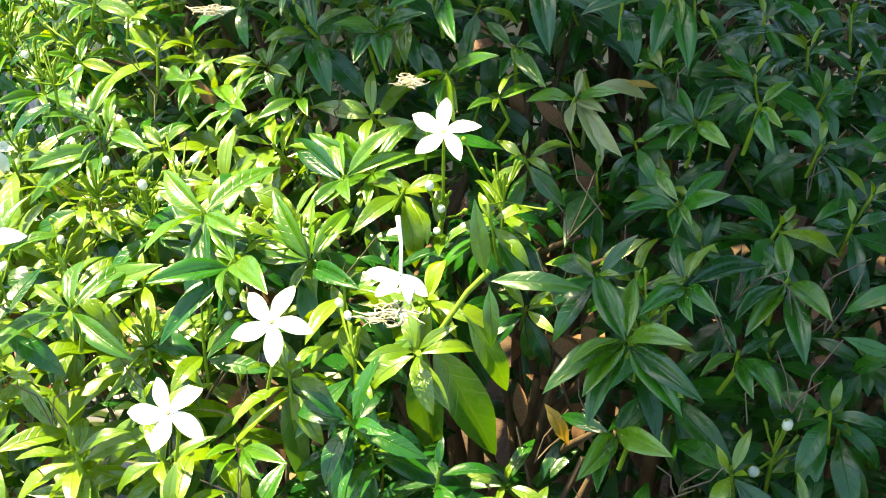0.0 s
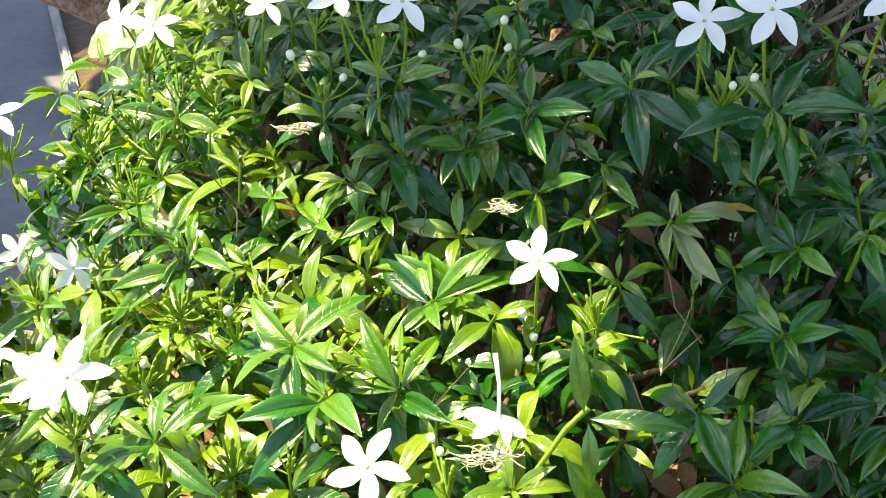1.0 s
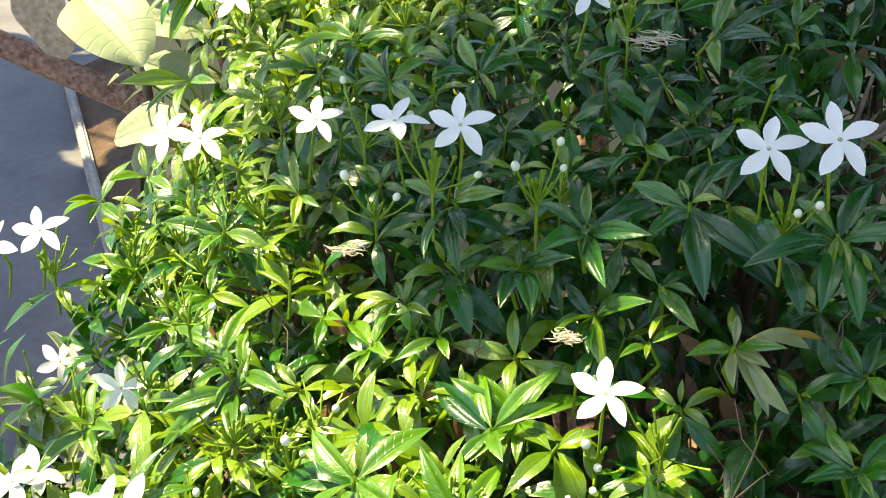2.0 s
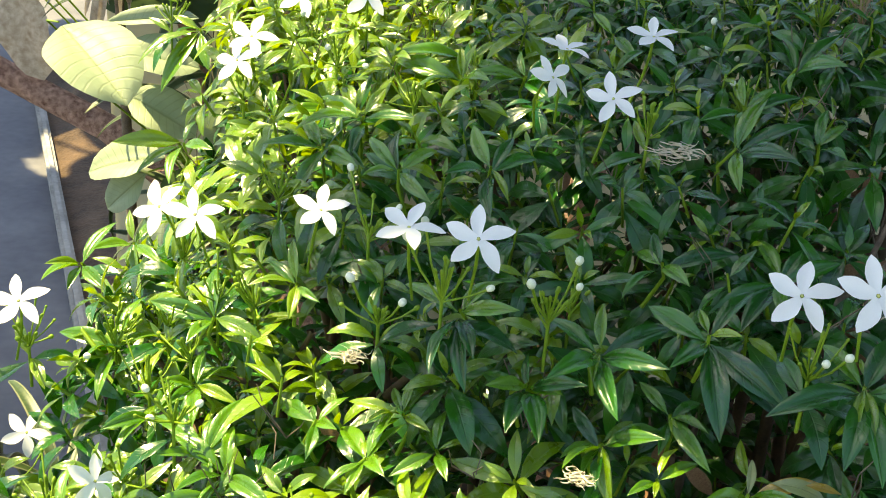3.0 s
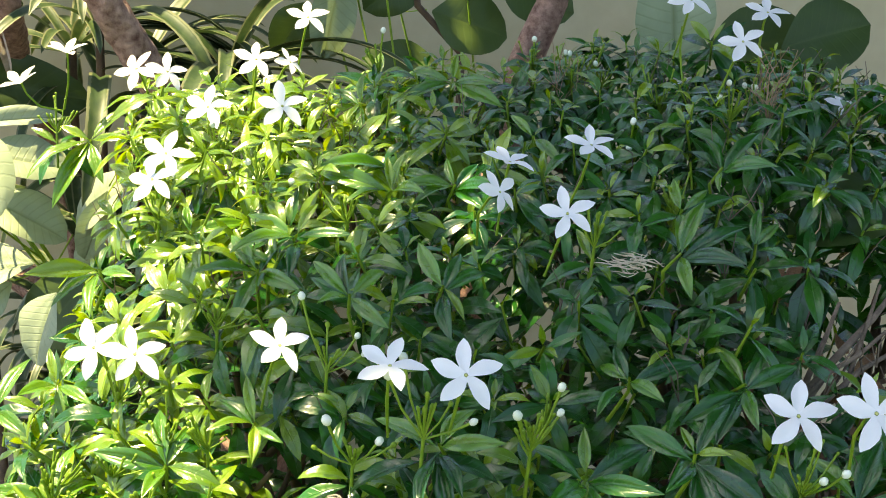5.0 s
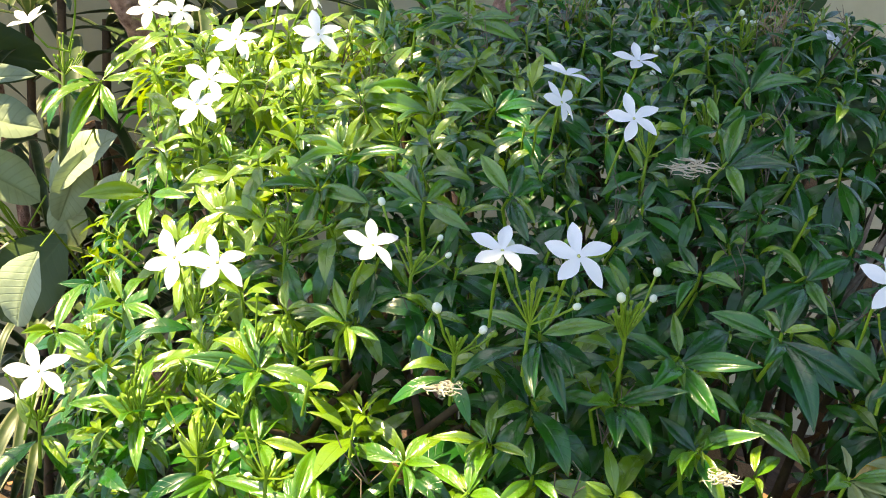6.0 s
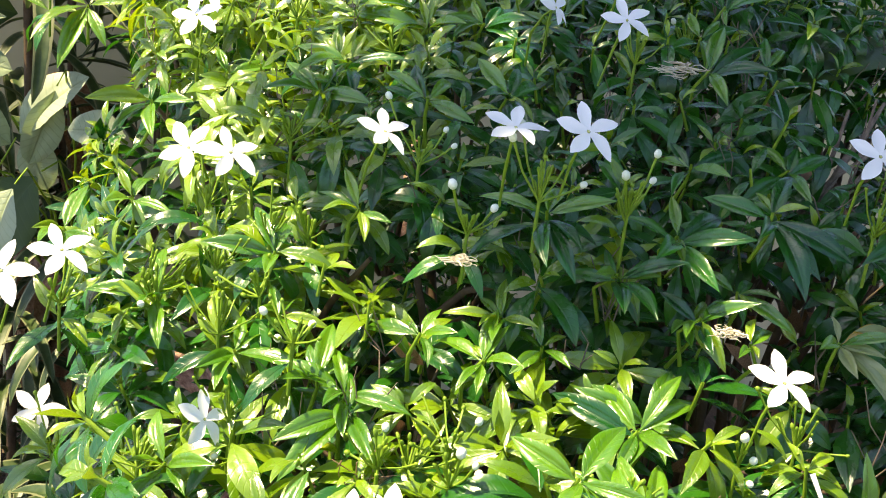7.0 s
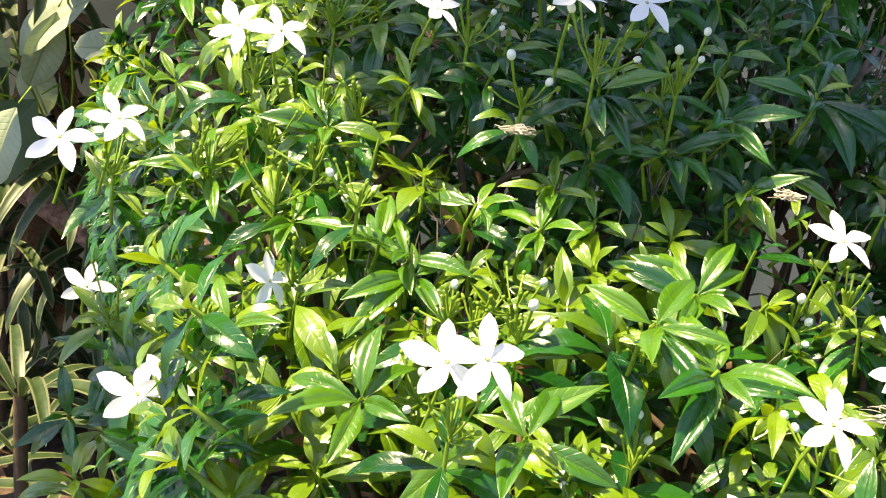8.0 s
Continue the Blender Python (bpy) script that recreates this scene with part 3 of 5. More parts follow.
rosette((-0.032, 1.031, 1.110), "mmyymm", (-0.065, 1.056, 1.107), (-0.000, 1.004, 1.116), (-0.027, 1.048, 1.128), (-0.035, 1.016, 1.105), (-0.075, 1.015, 1.093), (0.005, 0.999, 1.099))
rosette((-0.105, 1.009, 1.093), "ymyym", (-0.101, 1.024, 1.117), (-0.128, 1.036, 1.095), (-0.085, 1.023, 1.102), (-0.117, 0.992, 1.083), (-0.102, 0.982, 1.077))
rosette((0.035, 0.689, 1.027), "momoo", (0.024, 0.713, 1.022), (0.080, 0.703, 1.030), (0.046, 0.657, 1.029), (0.011, 0.663, 1.015), (0.032, 0.716, 1.034))
rosette((0.102, 0.684, 1.027), "momooo", (0.095, 0.722, 1.033), (0.062, 0.671, 1.007), (0.099, 0.648, 1.017), (0.076, 0.649, 1.008), (0.138, 0.697, 1.033), (0.117, 0.702, 1.038))
rosette((0.161, 0.522, 0.980), "mmyooo", (0.181, 0.537, 0.986), (0.168, 0.499, 0.977), (0.149, 0.511, 0.978), (0.151, 0.542, 0.981), (0.162, 0.485, 0.969), (0.146, 0.506, 0.975))
rosette((0.088, 0.417, 0.908), "mmmmooomo", (0.112, 0.387, 0.925), (0.059, 0.390, 0.910), (0.048, 0.389, 0.896), (0.065, 0.383, 0.899), (0.068, 0.378, 0.886), (0.109, 0.376, 0.894), (0.118, 0.377, 0.901), (0.095, 0.453, 0.918), (0.077, 0.461, 0.916))
rosette((0.168, 0.448, 0.922), "omommo", (0.137, 0.418, 0.917), (0.143, 0.418, 0.908), (0.169, 0.405, 0.902), (0.179, 0.410, 0.923), (0.169, 0.477, 0.930), (0.156, 0.480, 0.922))
rosette((0.141, 0.418, 0.901), "moooo", (0.120, 0.398, 0.900), (0.151, 0.374, 0.902), (0.142, 0.386, 0.897), (0.160, 0.429, 0.900), (0.137, 0.437, 0.903))
rosette((0.083, 0.393, 0.873), "mmooo", (0.062, 0.358, 0.872), (0.104, 0.361, 0.884), (0.071, 0.354, 0.869), (0.060, 0.418, 0.860), (0.096, 0.413, 0.876))
rosette((-0.091, 0.390, 0.862), "mmmm", (-0.066, 0.369, 0.869), (-0.104, 0.373, 0.868), (-0.100, 0.361, 0.863), (-0.078, 0.367, 0.861))
rosette((-0.196, 0.594, 0.924), "mmmmm", (-0.231, 0.615, 0.933), (-0.215, 0.562, 0.933), (-0.197, 0.622, 0.936), (-0.166, 0.570, 0.922), (-0.204, 0.559, 0.917))
rosette((-0.177, 0.813, 1.034), "mmmom", (-0.217, 0.800, 1.036), (-0.150, 0.781, 1.034), (-0.192, 0.784, 1.008), (-0.154, 0.837, 1.048), (-0.195, 0.846, 1.044))
rosette((-0.089, 0.880, 1.068), "mmmyyo", (-0.138, 0.914, 1.068), (-0.123, 0.859, 1.063), (-0.070, 0.847, 1.078), (-0.080, 0.893, 1.092), (-0.092, 0.897, 1.087), (-0.082, 0.857, 1.058))
rosette((-0.151, 0.618, 0.947), "mmmmm", (-0.174, 0.650, 0.935), (-0.153, 0.593, 0.938), (-0.137, 0.596, 0.957), (-0.155, 0.633, 0.947), (-0.135, 0.634, 0.954))
rosette((-0.248, 0.643, 0.926), "mmmmm", (-0.213, 0.616, 0.925), (-0.262, 0.613, 0.917), (-0.272, 0.620, 0.927), (-0.241, 0.667, 0.936), (-0.228, 0.660, 0.928))
rosette((-0.209, 0.605, 0.928), "mmmmm", (-0.195, 0.640, 0.943), (-0.233, 0.591, 0.934), (-0.184, 0.623, 0.928), (-0.201, 0.583, 0.926), (-0.210, 0.628, 0.936))
rosette((0.085, 0.776, 1.070), "moom", (0.084, 0.742, 1.053), (0.113, 0.738, 1.079), (0.129, 0.785, 1.086), (0.105, 0.802, 1.096))
rosette((-0.045, 0.883, 1.073), "mmoomo", (-0.086, 0.872, 1.075), (-0.049, 0.905, 1.085), (-0.027, 0.901, 1.083), (-0.018, 0.846, 1.083), (-0.077, 0.857, 1.065), (-0.028, 0.846, 1.067))
rosette((-0.084, 0.910, 1.073), "mmymy", (-0.140, 0.895, 1.078), (-0.111, 0.890, 1.072), (-0.066, 0.923, 1.086), (-0.055, 0.880, 1.073), (-0.079, 0.888, 1.063))
rosette((0.094, 0.813, 1.086), "mmomo", (0.094, 0.838, 1.099), (0.114, 0.826, 1.096), (0.132, 0.827, 1.091), (0.085, 0.782, 1.068), (0.063, 0.796, 1.079))
rosette((0.139, 0.791, 1.072), "moooo", (0.158, 0.804, 1.082), (0.125, 0.783, 1.068), (0.149, 0.760, 1.074), (0.147, 0.815, 1.088), (0.128, 0.817, 1.065))
rosette((0.133, 0.855, 1.103), "omooo", (0.115, 0.894, 1.099), (0.127, 0.837, 1.091), (0.155, 0.816, 1.117), (0.127, 0.886, 1.115), (0.165, 0.877, 1.123))
rosette((-0.165, 0.816, 1.038), "mmoom", (-0.190, 0.835, 1.036), (-0.145, 0.844, 1.042), (-0.176, 0.791, 1.031), (-0.146, 0.790, 1.030), (-0.168, 0.838, 1.050))
rosette((-0.153, 0.837, 1.049), "mymmo", (-0.185, 0.864, 1.052), (-0.139, 0.855, 1.065), (-0.195, 0.809, 1.046), (-0.115, 0.822, 1.055), (-0.157, 0.800, 1.034))
rosette((0.018, 0.937, 1.095), "ymymm", (0.025, 0.911, 1.068), (0.006, 0.911, 1.081), (0.030, 0.948, 1.099), (0.004, 0.962, 1.103), (0.034, 0.903, 1.085))
rosette((0.002, 0.599, 0.961), "mmymy", (-0.021, 0.578, 0.963), (0.030, 0.575, 0.982), (0.008, 0.576, 0.948), (-0.009, 0.574, 0.956), (0.020, 0.617, 0.965))
rosette((0.030, 0.578, 0.956), "ymym", (0.044, 0.599, 0.962), (0.055, 0.597, 0.955), (0.027, 0.563, 0.954), (0.013, 0.561, 0.956))
rosette((0.086, 0.611, 0.938), "ymm", (0.084, 0.634, 0.949), (0.095, 0.598, 0.945), (0.072, 0.597, 0.936))

# the rest of the foliage: an outer layer and two inner ones
foliage = Soup()


# gaps in the leaf cover, where dead leaves and bare stems show: x, y and half-widths
HOLLOWS = [(0.068, 0.585, 0.028, 0.042), (-0.066, 0.617, 0.026, 0.013), (-0.137, 0.641, 0.022, 0.013), (0.062, 0.460, 0.018, 0.030),
           (0.185, 0.735, 0.045, 0.030), (0.285, 0.780, 0.085, 0.060), (-0.245, 0.562, 0.020, 0.015), (-0.093, 0.470, 0.018, 0.012), (-0.300, 0.600, 0.025, 0.022),
           (0.235, 0.800, 0.060, 0.050)]


def shoots(spacing, depth, seed, size, pairs, old_from, x0=-0.365, x1=0.66, y0=0.22, y1=1.2):
    """Fills the crown with shoots. spacing and size are multiples of the local leaf size."""
    rnd = random.Random(seed)
    cells, spots = {}, []
    for _ in range(int(16 * (x1 - x0) * (y1 - y0) / (spacing * 0.033) ** 2)):
        x, y = rnd.uniform(x0, x1), rnd.uniform(y0, y1)
        step = spacing * leaf_size(y)
        if y > 0.85 and x < -0.280 or y > 0.65 and x < -0.310 or x > 0.36 + 0.9 * (1.05 - y) and y > 0.7:
            continue
        i, j = int(x // 0.05), int(y // 0.05)
        near = [p for a in (-1, 0, 1) for b in (-1, 0, 1) for p in cells.get((i + a, j + b), ())]
        if any((x - a) ** 2 + (y - b) ** 2 < step ** 2 for a, b in near):
            continue
        if depth < 0.02 and any((x - a) ** 2 + (y - b) ** 2 < (c * leaf_size(y)) ** 2 for a, b, c in taken):
            continue
        if depth < 0.14 and any(((x - a) / rx) ** 2 + ((y - b) / ry) ** 2 < 1 for a, b, rx, ry in HOLLOWS):
            continue
        spots.append((x, y))
        cells.setdefault((i, j), []).append((x, y))
    for x, y in spots:
        nrm = slope(x, y)
        ax = (nrm * 0.55 + Vector((-0.10, -0.12, 0.7)) + Vector((rnd.gauss(0, .28), rnd.gauss(0, .28), 0))).normalized()
        tip = Vector((x, y, crown(x, y))) - nrm * (depth + rnd.uniform(-0.012, 0.014))
        # leaf mix carries light and shade: pale young in the sun, dark mature elsewhere
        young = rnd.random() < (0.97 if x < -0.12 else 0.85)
        lit_young = old_from * float(np.interp(x + 0.06 * noise.noise(Vector((x * 14, y * 14, 9))), [-0.14, 0.0, 0.07] if not 0.67 < y < 0.84 else [-0.215, -0.15, 0.07], [3.2, 1.7 if y < 0.6 else 0.8, 0.4]))
        leaves, foot = shoot_leaves(tip, ax, rnd.uniform(0, 6.3), pairs + rnd.choice((0, 0, 1)), leaf_size(y) * size * rnd.uniform(0.75, 1.15), rnd, 1.0 + 0.18 * (x > 0))
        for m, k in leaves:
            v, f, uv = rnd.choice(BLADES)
            foliage.add(moved(v, m), f, uv, 0 if k + rnd.uniform(-0.6, 0.9) < lit_young and young else 1)
        twigs.add(*tube([foot, tip], [0.0012, 0.0009], 4), 1)


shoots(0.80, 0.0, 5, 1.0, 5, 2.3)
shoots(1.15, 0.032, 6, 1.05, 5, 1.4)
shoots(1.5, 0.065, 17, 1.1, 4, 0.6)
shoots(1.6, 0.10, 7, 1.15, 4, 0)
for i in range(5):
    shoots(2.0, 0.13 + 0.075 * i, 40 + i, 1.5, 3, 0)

# shoots on the open flank of the shrub
rnd = random.Random(31)
for _ in range(190):
    y, z = rnd.uniform(0.45, 1.15), rnd.uniform(0.62, 0.95)
    x = -0.298 + 0.02 * noise.noise(Vector((y * 6, z * 6, 0))) - (0.035 if y < 0.65 else min(0.02, max(-0.02, (0.95 - z) * 0.3))) + max(0.0, 0.85 - z) * 0.12
    leaves, foot = shoot_leaves((x, y, z), (-0.8, rnd.gauss(0, .4), 0.6), rnd.uniform(0, 6), 4, 0.036 * rnd.uniform(0.8, 1.15), rnd)
    for m, k in leaves:
        v, f, uv = rnd.choice(BLADES)
        # dark mature leaves below 0.88 put the low flank's shade into colour
        foliage.add(moved(v, m), f, uv, 0 if k < 2 and z > 0.88 else 1)
    twigs.add(*tube([foot, (x, y, z)], [0.0018, 0.0012], 4), 1)

for _ in range(110):
    y, z = rnd.uniform(0.3, 1.0), rnd.uniform(0.55, 0.92)
    x = 0.64 + 0.03 * noise.noise(Vector((y * 6, z * 6, 4))) - (y - 0.6) * 0.25
    leaves, foot = shoot_leaves((x, y, z), (0.8, rnd.gauss(0, .4), 0.6), rnd.uniform(0, 6), 4, 0.036 * rnd.uniform(0.8, 1.15), rnd)
    for m, k in leaves:
        v, f, uv = rnd.choice(BLADES)
        foliage.add(moved(v, m), f, uv, 0 if k < 2 else 1)

# dead leaves and bare dry stems caught in the gaps
rnd = random.Random(23)
for a, b, rx, ry in HOLLOWS:
    for _ in range(int(12 + 6000 * rx * ry)):
        x, y = a + rnd.uniform(-1.2, 1.2) * rx, b + rnd.uniform(-0.8, 1.6) * ry
        z = crown(x, y) - rnd.uniform(0.05, 0.22)
        d = Vector((rnd.gauss(0, 1), rnd.gauss(0, .6) - 0.3, -rnd.uniform(0.2, 1.4)))
        place_leaf(LEAF_DEAD, frame_of(Vector((x, y, z)), d, (rnd.gauss(0, .6), -0.9, 0.4), leaf_size(y) * rnd.uniform(0.6, 1.0)))
    for _ in range(int(4 + 1500 * rx * ry)):
        x, y = a + rnd.uniform(-1.1, 1.1) * rx, b + rnd.uniform(-0.6, 1.1) * ry
        e = Vector((x, y, crown(x, y) - rnd.uniform(0.035, 0.07)))
        q = e + Vector((rnd.uniform(-.05, .05), rnd.uniform(-.02, .05), -rnd.uniform(0.06, 0.12)))
        dry.add(*tube([q, q.lerp(e, 0.5) + Vector((rnd.uniform(-.008, .008), 0, 0.004)), e], [0.0014, 0.0011, 0.0006], 5))
for p, q, w in (((0.135, 0.700, 0.985), (0.250, 0.800, 1.048), 0.0028), ((0.130, 0.705, 0.99), (0.215, 0.745, 1.035), 0.0020), ((0.150, 0.72, 0.97), (0.178, 0.742, 1.055), 0.0022),
                ((0.165, 0.72, 0.99), (0.26, 0.78, 1.022), 0.0018), ((0.19, 0.74, 0.96), (0.212, 0.76, 1.06), 0.0018)):
    p, q = Vector(p), Vector(q)
    dry.add(*tube([p, p.lerp(q, 0.4) + Vector((0, 0, 0.005)), p.lerp(q, 0.75) + Vector((0, 0, -0.002)), q], [w, w * 0.9, w * 0.75, w * 0.5], 6))

# fine dry twiglets and stubs standing among the leaves
for _ in range(260):
    x, y = rnd.uniform(-0.30, 0.42), rnd.uniform(0.36, 1.1)
    if x < 0.05 and rnd.random() < 0.6:
        continue
    p = Vector((x, y, crown(x, y) - 0.02))
    for _ in range(rnd.choice((1, 2, 3))):
        e = p + Vector((rnd.uniform(-.02, .02), rnd.uniform(-.02, .015), rnd.uniform(0.012, 0.04)))
        m = p.lerp(e, 0.5) + Vector((rnd.uniform(-.006, .006), 0, rnd.uniform(-.003, .006)))
        dry.add(*tube([p, m, e], [0.0005, 0.0004, 0.0003], 4))

# main stems, from the soil up into the crown
rnd = random.Random(17)
for _ in range(70):
    x, y = rnd.uniform(-0.26, 0.7), rnd.uniform(0.32, 1.1)
    bx, by = x * 0.55 + 0.05, 0.68 + (y - 0.68) * 0.45
    top = crown(x, y) - 0.07
    k = Vector((bx + (x - bx) * 0.35, by + (y - by) * 0.35, GROUND + (top - GROUND) * 0.55))
    twigs.add(*tube([(bx, by, GROUND - 0.01), k, k.lerp(Vector((x, y, top)), 0.5) + Vector((rnd.uniform(-.02, .02), rnd.uniform(-.02, .02), 0)), (x, y, top)],
                    [0.008, 0.006, 0.0045, 0.0022], 6))
    for _ in range(4):
        q = k.lerp(Vector((x, y, top)), rnd.uniform(0.2, 0.9))
        e = q + Vector((rnd.uniform(-.09, .09), rnd.uniform(-.09, .09), rnd.uniform(0.04, 0.13)))
        e.z = min(e.z, crown(e.x, e.y) - 0.035)
        twigs.add(*tube([q, q.lerp(e, 0.5) + Vector((0, 0, 0.01)), e], [0.0032, 0.0024, 0.0015], 5))

# ---------------------------------------------------------------- flowers and buds
def petal(width, curl, bend, rows=8, cols=5):
    t = np.linspace(0, 1, rows)
    w = width / 2 * np.interp(t, [0, 0.15, 0.4, 0.6, 0.8, 0.92, 1], [0.34, 0.58, 0.96, 1.0, 0.74, 0.42, 0.06])
    u = np.linspace(-1, 1, cols)
    v = np.zeros((rows, cols, 3))
    for i in range(rows):
        v[i, :, 0] = w[i] * u + bend * t[i] ** 2
        v[i, :, 1] = 0.05 + t[i] * 0.95
        v[i, :, 2] = -curl * t[i] ** 2 + 0.10 * w[i] * u + 0.22 * w[i] * u ** 2 + 0.05 * w[i] * np.sin(9 * t[i] + 2 * u)
    uv = np.stack(np.broadcast_arrays((u[None, :] + 1) / 2, t[:, None]), -1).reshape(-1, 2)
    return v.reshape(-1, 3), grid_faces(rows, cols), uv


PETALS = [one_mesh("petal", petal(0.42 + 0.02 * i, 0.05 + 0.08 * (i % 3), 0.13 + 0.02 * i), M_PETAL) for i in range(5)]
THROAT = one_mesh("throat", knob((0, 0, 0.02), 0.055, 0.5), M_THROAT)


def flower(x, y, z, face=(-0.1, -0.62, 0.78), spin=0.0, size=0.0185, root=None, shape=0, cup=0.08):
    """A five-petalled pinwheel flower on its slender tube. spin: the turn of its first petal from upright, clockwise."""
    n = Vector(face).normalized()
    up = (Vector((0, 0, 1)) - n * n.z).normalized()
    right = up.cross(n)
    c = Vector((x, y, z))
    blooms.append((c, n, size))
    if root is None:
        root = c - n * 0.02 + Vector((R.uniform(-.008, .008), R.uniform(0, .012), -0.032))
    root = Vector(root)
    s = Soup()
    s.add(*tube([c, c - n * 0.010, (c - n * 0.02).lerp(root, 0.25), root.lerp(c - n * 0.02, 0.3), root], [0.0010, 0.0008, 0.0010, 0.0008, 0.0009], 6))
    ob = part("flower", s.mesh("flower"), shrub, "white five-petalled pinwheel flower", (M_STALK,))
    for k in range(5):
        a = radians(spin - 13) + k * 2 * math.pi / 5 + R.uniform(-0.1, 0.1)
        d = up * math.cos(a) + right * math.sin(a)
        side = d.cross(n)
        m = Matrix((side, d, n)).transposed().to_4x4()
        p = new("petal", PETALS[(k + shape) % 5])
        p.parent = ob
        p.matrix_basis = Matrix.Translation(c) @ m @ Matrix.Rotation(cup + R.uniform(-0.16, 0.10), 4, "X") @ Matrix.Scale(size * R.uniform(0.93, 1.06), 4)
    t = new("throat", THROAT)
    t.parent = ob
    t.matrix_basis = Matrix.Translation(c) @ Matrix((right, up, n)).transposed().to_4x4() @ Matrix.Scale(size * 0.8, 4)
    return ob


def flower_stalk(x, y, z, tips, r=0.0023):
    """Green stalks forking from one foot, each with a pale knob at its end. tips: offsets from the foot."""
    s = Soup()
    c = Vector((x, y, z + 0.010))
    ob_pieces = []
    below = c - Vector((0, 0, 0.03))
    s.add(*tube([below, c], [0.0011, 0.0010], 6))
    for m, k in shoot_leaves(c - Vector((0, 0, 0.006)), (R.uniform(-.2, .2), -0.3, 1), R.uniform(0, 6.3), 4, leaf_size(y) * 1.05, R, 1.15)[0][2:]:
        v, f, uv = R.choice(BLADES)
        foliage.add(moved(v, m), f, uv, 0 if k < 2 else 1)
    for dx, dy, dz, big in tips:
        e = c + Vector((dx, dy, dz - 0.010))
        mid = c.lerp(e, 0.5) + Vector((dx * 0.12, dy * 0.12, 0.0))
        w = 0.0004 + 0.0003 * big
        s.add(*tube([c, mid, e], [w, w * 0.9, w * 1.25], 5))
        ob_pieces.append((e, (e - mid).normalized(), r * big))
    # the short forked stalks of unopened buds round the foot
    for _ in range(R.randint(5, 9)):
        a, lift, ln = R.uniform(0, 6.283), R.uniform(0.75, 1.45), R.uniform(0.006, 0.017)
        d = Vector((math.cos(a) * math.cos(lift), math.sin(a) * math.cos(lift), math.sin(lift)))
        f0 = c + Vector((0, 0, R.uniform(-0.004, 0.006)))
        s.add(*tube([f0, f0 + d * ln * 0.6, f0 + d * ln + Vector((0, 0, ln * 0.15))], [0.0007, 0.0006, 0.0008], 5))
        s.add(*knob(f0 + d * (ln + 0.001) + Vector((0, 0, ln * 0.15)), R.uniform(0.0009, 0.0013), 2.0, d, 7, 6))
    ob = part("flower_stalk", s.mesh("flower_stalk"), shrub, "green stalks with pale rounded flower buds", (M_STALK,))
    for e, d, rr in ob_pieces:
        p = Soup()
        p.add(*knob(e + d * rr * 0.6, rr, 1.2, d))
        part("bud", p.mesh("bud"), ob, "", (M_BUD if rr > 0.0018 else M_STALK,))
    return ob


def dry_tuft(x, y, z, h, seed, n=30):
    """A withered flower head: a sheaf of thin brown strands."""
    q = random.Random(seed)
    s = Soup()
    for _ in range(n):
        a = Vector((x + q.uniform(-.004, .004), y + q.uniform(-.004, .004), z + q.uniform(0, h * 0.3)))
        e = a + Vector((q.uniform(-.018, .018), q.uniform(-.01, .01), h * q.uniform(0.4, 1.0)))
        m = a.lerp(e, 0.5) + Vector((q.uniform(-.012, .012), q.uniform(-.006, .006), 0))
        w = q.uniform(0.00012, 0.00032)
        s.add(*tube([a, m, e, e + Vector((q.uniform(-.008, .008), 0, q.uniform(-.01, .004)))], [w, w, w, w * 0.5], 5))
    return part("withered_head", s.mesh("withered_head"), shrub, "withered brown flower head", (M_STRAW,))


def random_tips(seed, n=6, h=0.03, w=0.018):
    q = random.Random(seed)
    return [(q.uniform(-w, w), q.uniform(-w, w), h * q.uniform(0.35, 1.1), q.choice((0.4, 0.42, 0.45, 0.48, 0.5, 0.55, 0.6, 0.65, 0.95))) for _ in range(n)]


def wilted_flower(x, y, z, drop, size=0.016):
    """A spent flower: a bleached upright tube with limp petals hanging from its end."""
    s = Soup()
    top, end = Vector((x, y, z)), Vector((x + 0.002, y - 0.019, z - drop))
    s.add(*tube([top, top.lerp(end, 0.5) + Vector((0.001, 0, 0)), end], [0.0013, 0.0009, 0.0009], 7))
    ob = part("wilted_flower", s.mesh("wilted_flower"), shrub, "spent bleached flower with limp petals", (M_PETAL,))
    for k in range(5):
        p = new("petal", PETALS[k])
        p.parent = ob
        a = k * 1.26 + 0.3
        d = Vector((math.cos(a), 0.5 * math.sin(a) - 0.3, R.uniform(-0.8, 0.1)))
        p.matrix_basis = frame_of(end, d, (R.uniform(-.5, .5), -0.6, 0.7), size * R.uniform(0.8, 1.0))
    return ob


def dried_flower(x, y, z, size=0.014, seed=0):
    """A shrivelled brown-white flower, its petals curled."""
    q = random.Random(seed)
    s = Soup()
    for k in range(30):
        a, turn, lift = q.uniform(0, 6.28), q.uniform(-0.9, 0.9), q.uniform(-0.3, 0.5)
        p = Vector((x, y, z)) + Vector((q.uniform(-.4, .4), q.uniform(-.3, .3), q.uniform(-.2, .2))) * size
        pts = [p.copy()]
        for j in range(6):
            a += turn
            p = p + Vector((math.cos(a), 0.7 * math.sin(a), lift * math.cos(j * 1.3))) * size * 0.19
            pts.append(p.copy())
        w = q.uniform(0.00018, 0.00050)
        s.add(*tube(pts, [w * 0.6, w, w * 1.3, w * 1.2, w, w * 0.8, w * 0.4], 5))
    return part("dried_flower", s.mesh("dried_flower"), shrub, "shrivelled cream and brown dried flower", (M_DRY,))


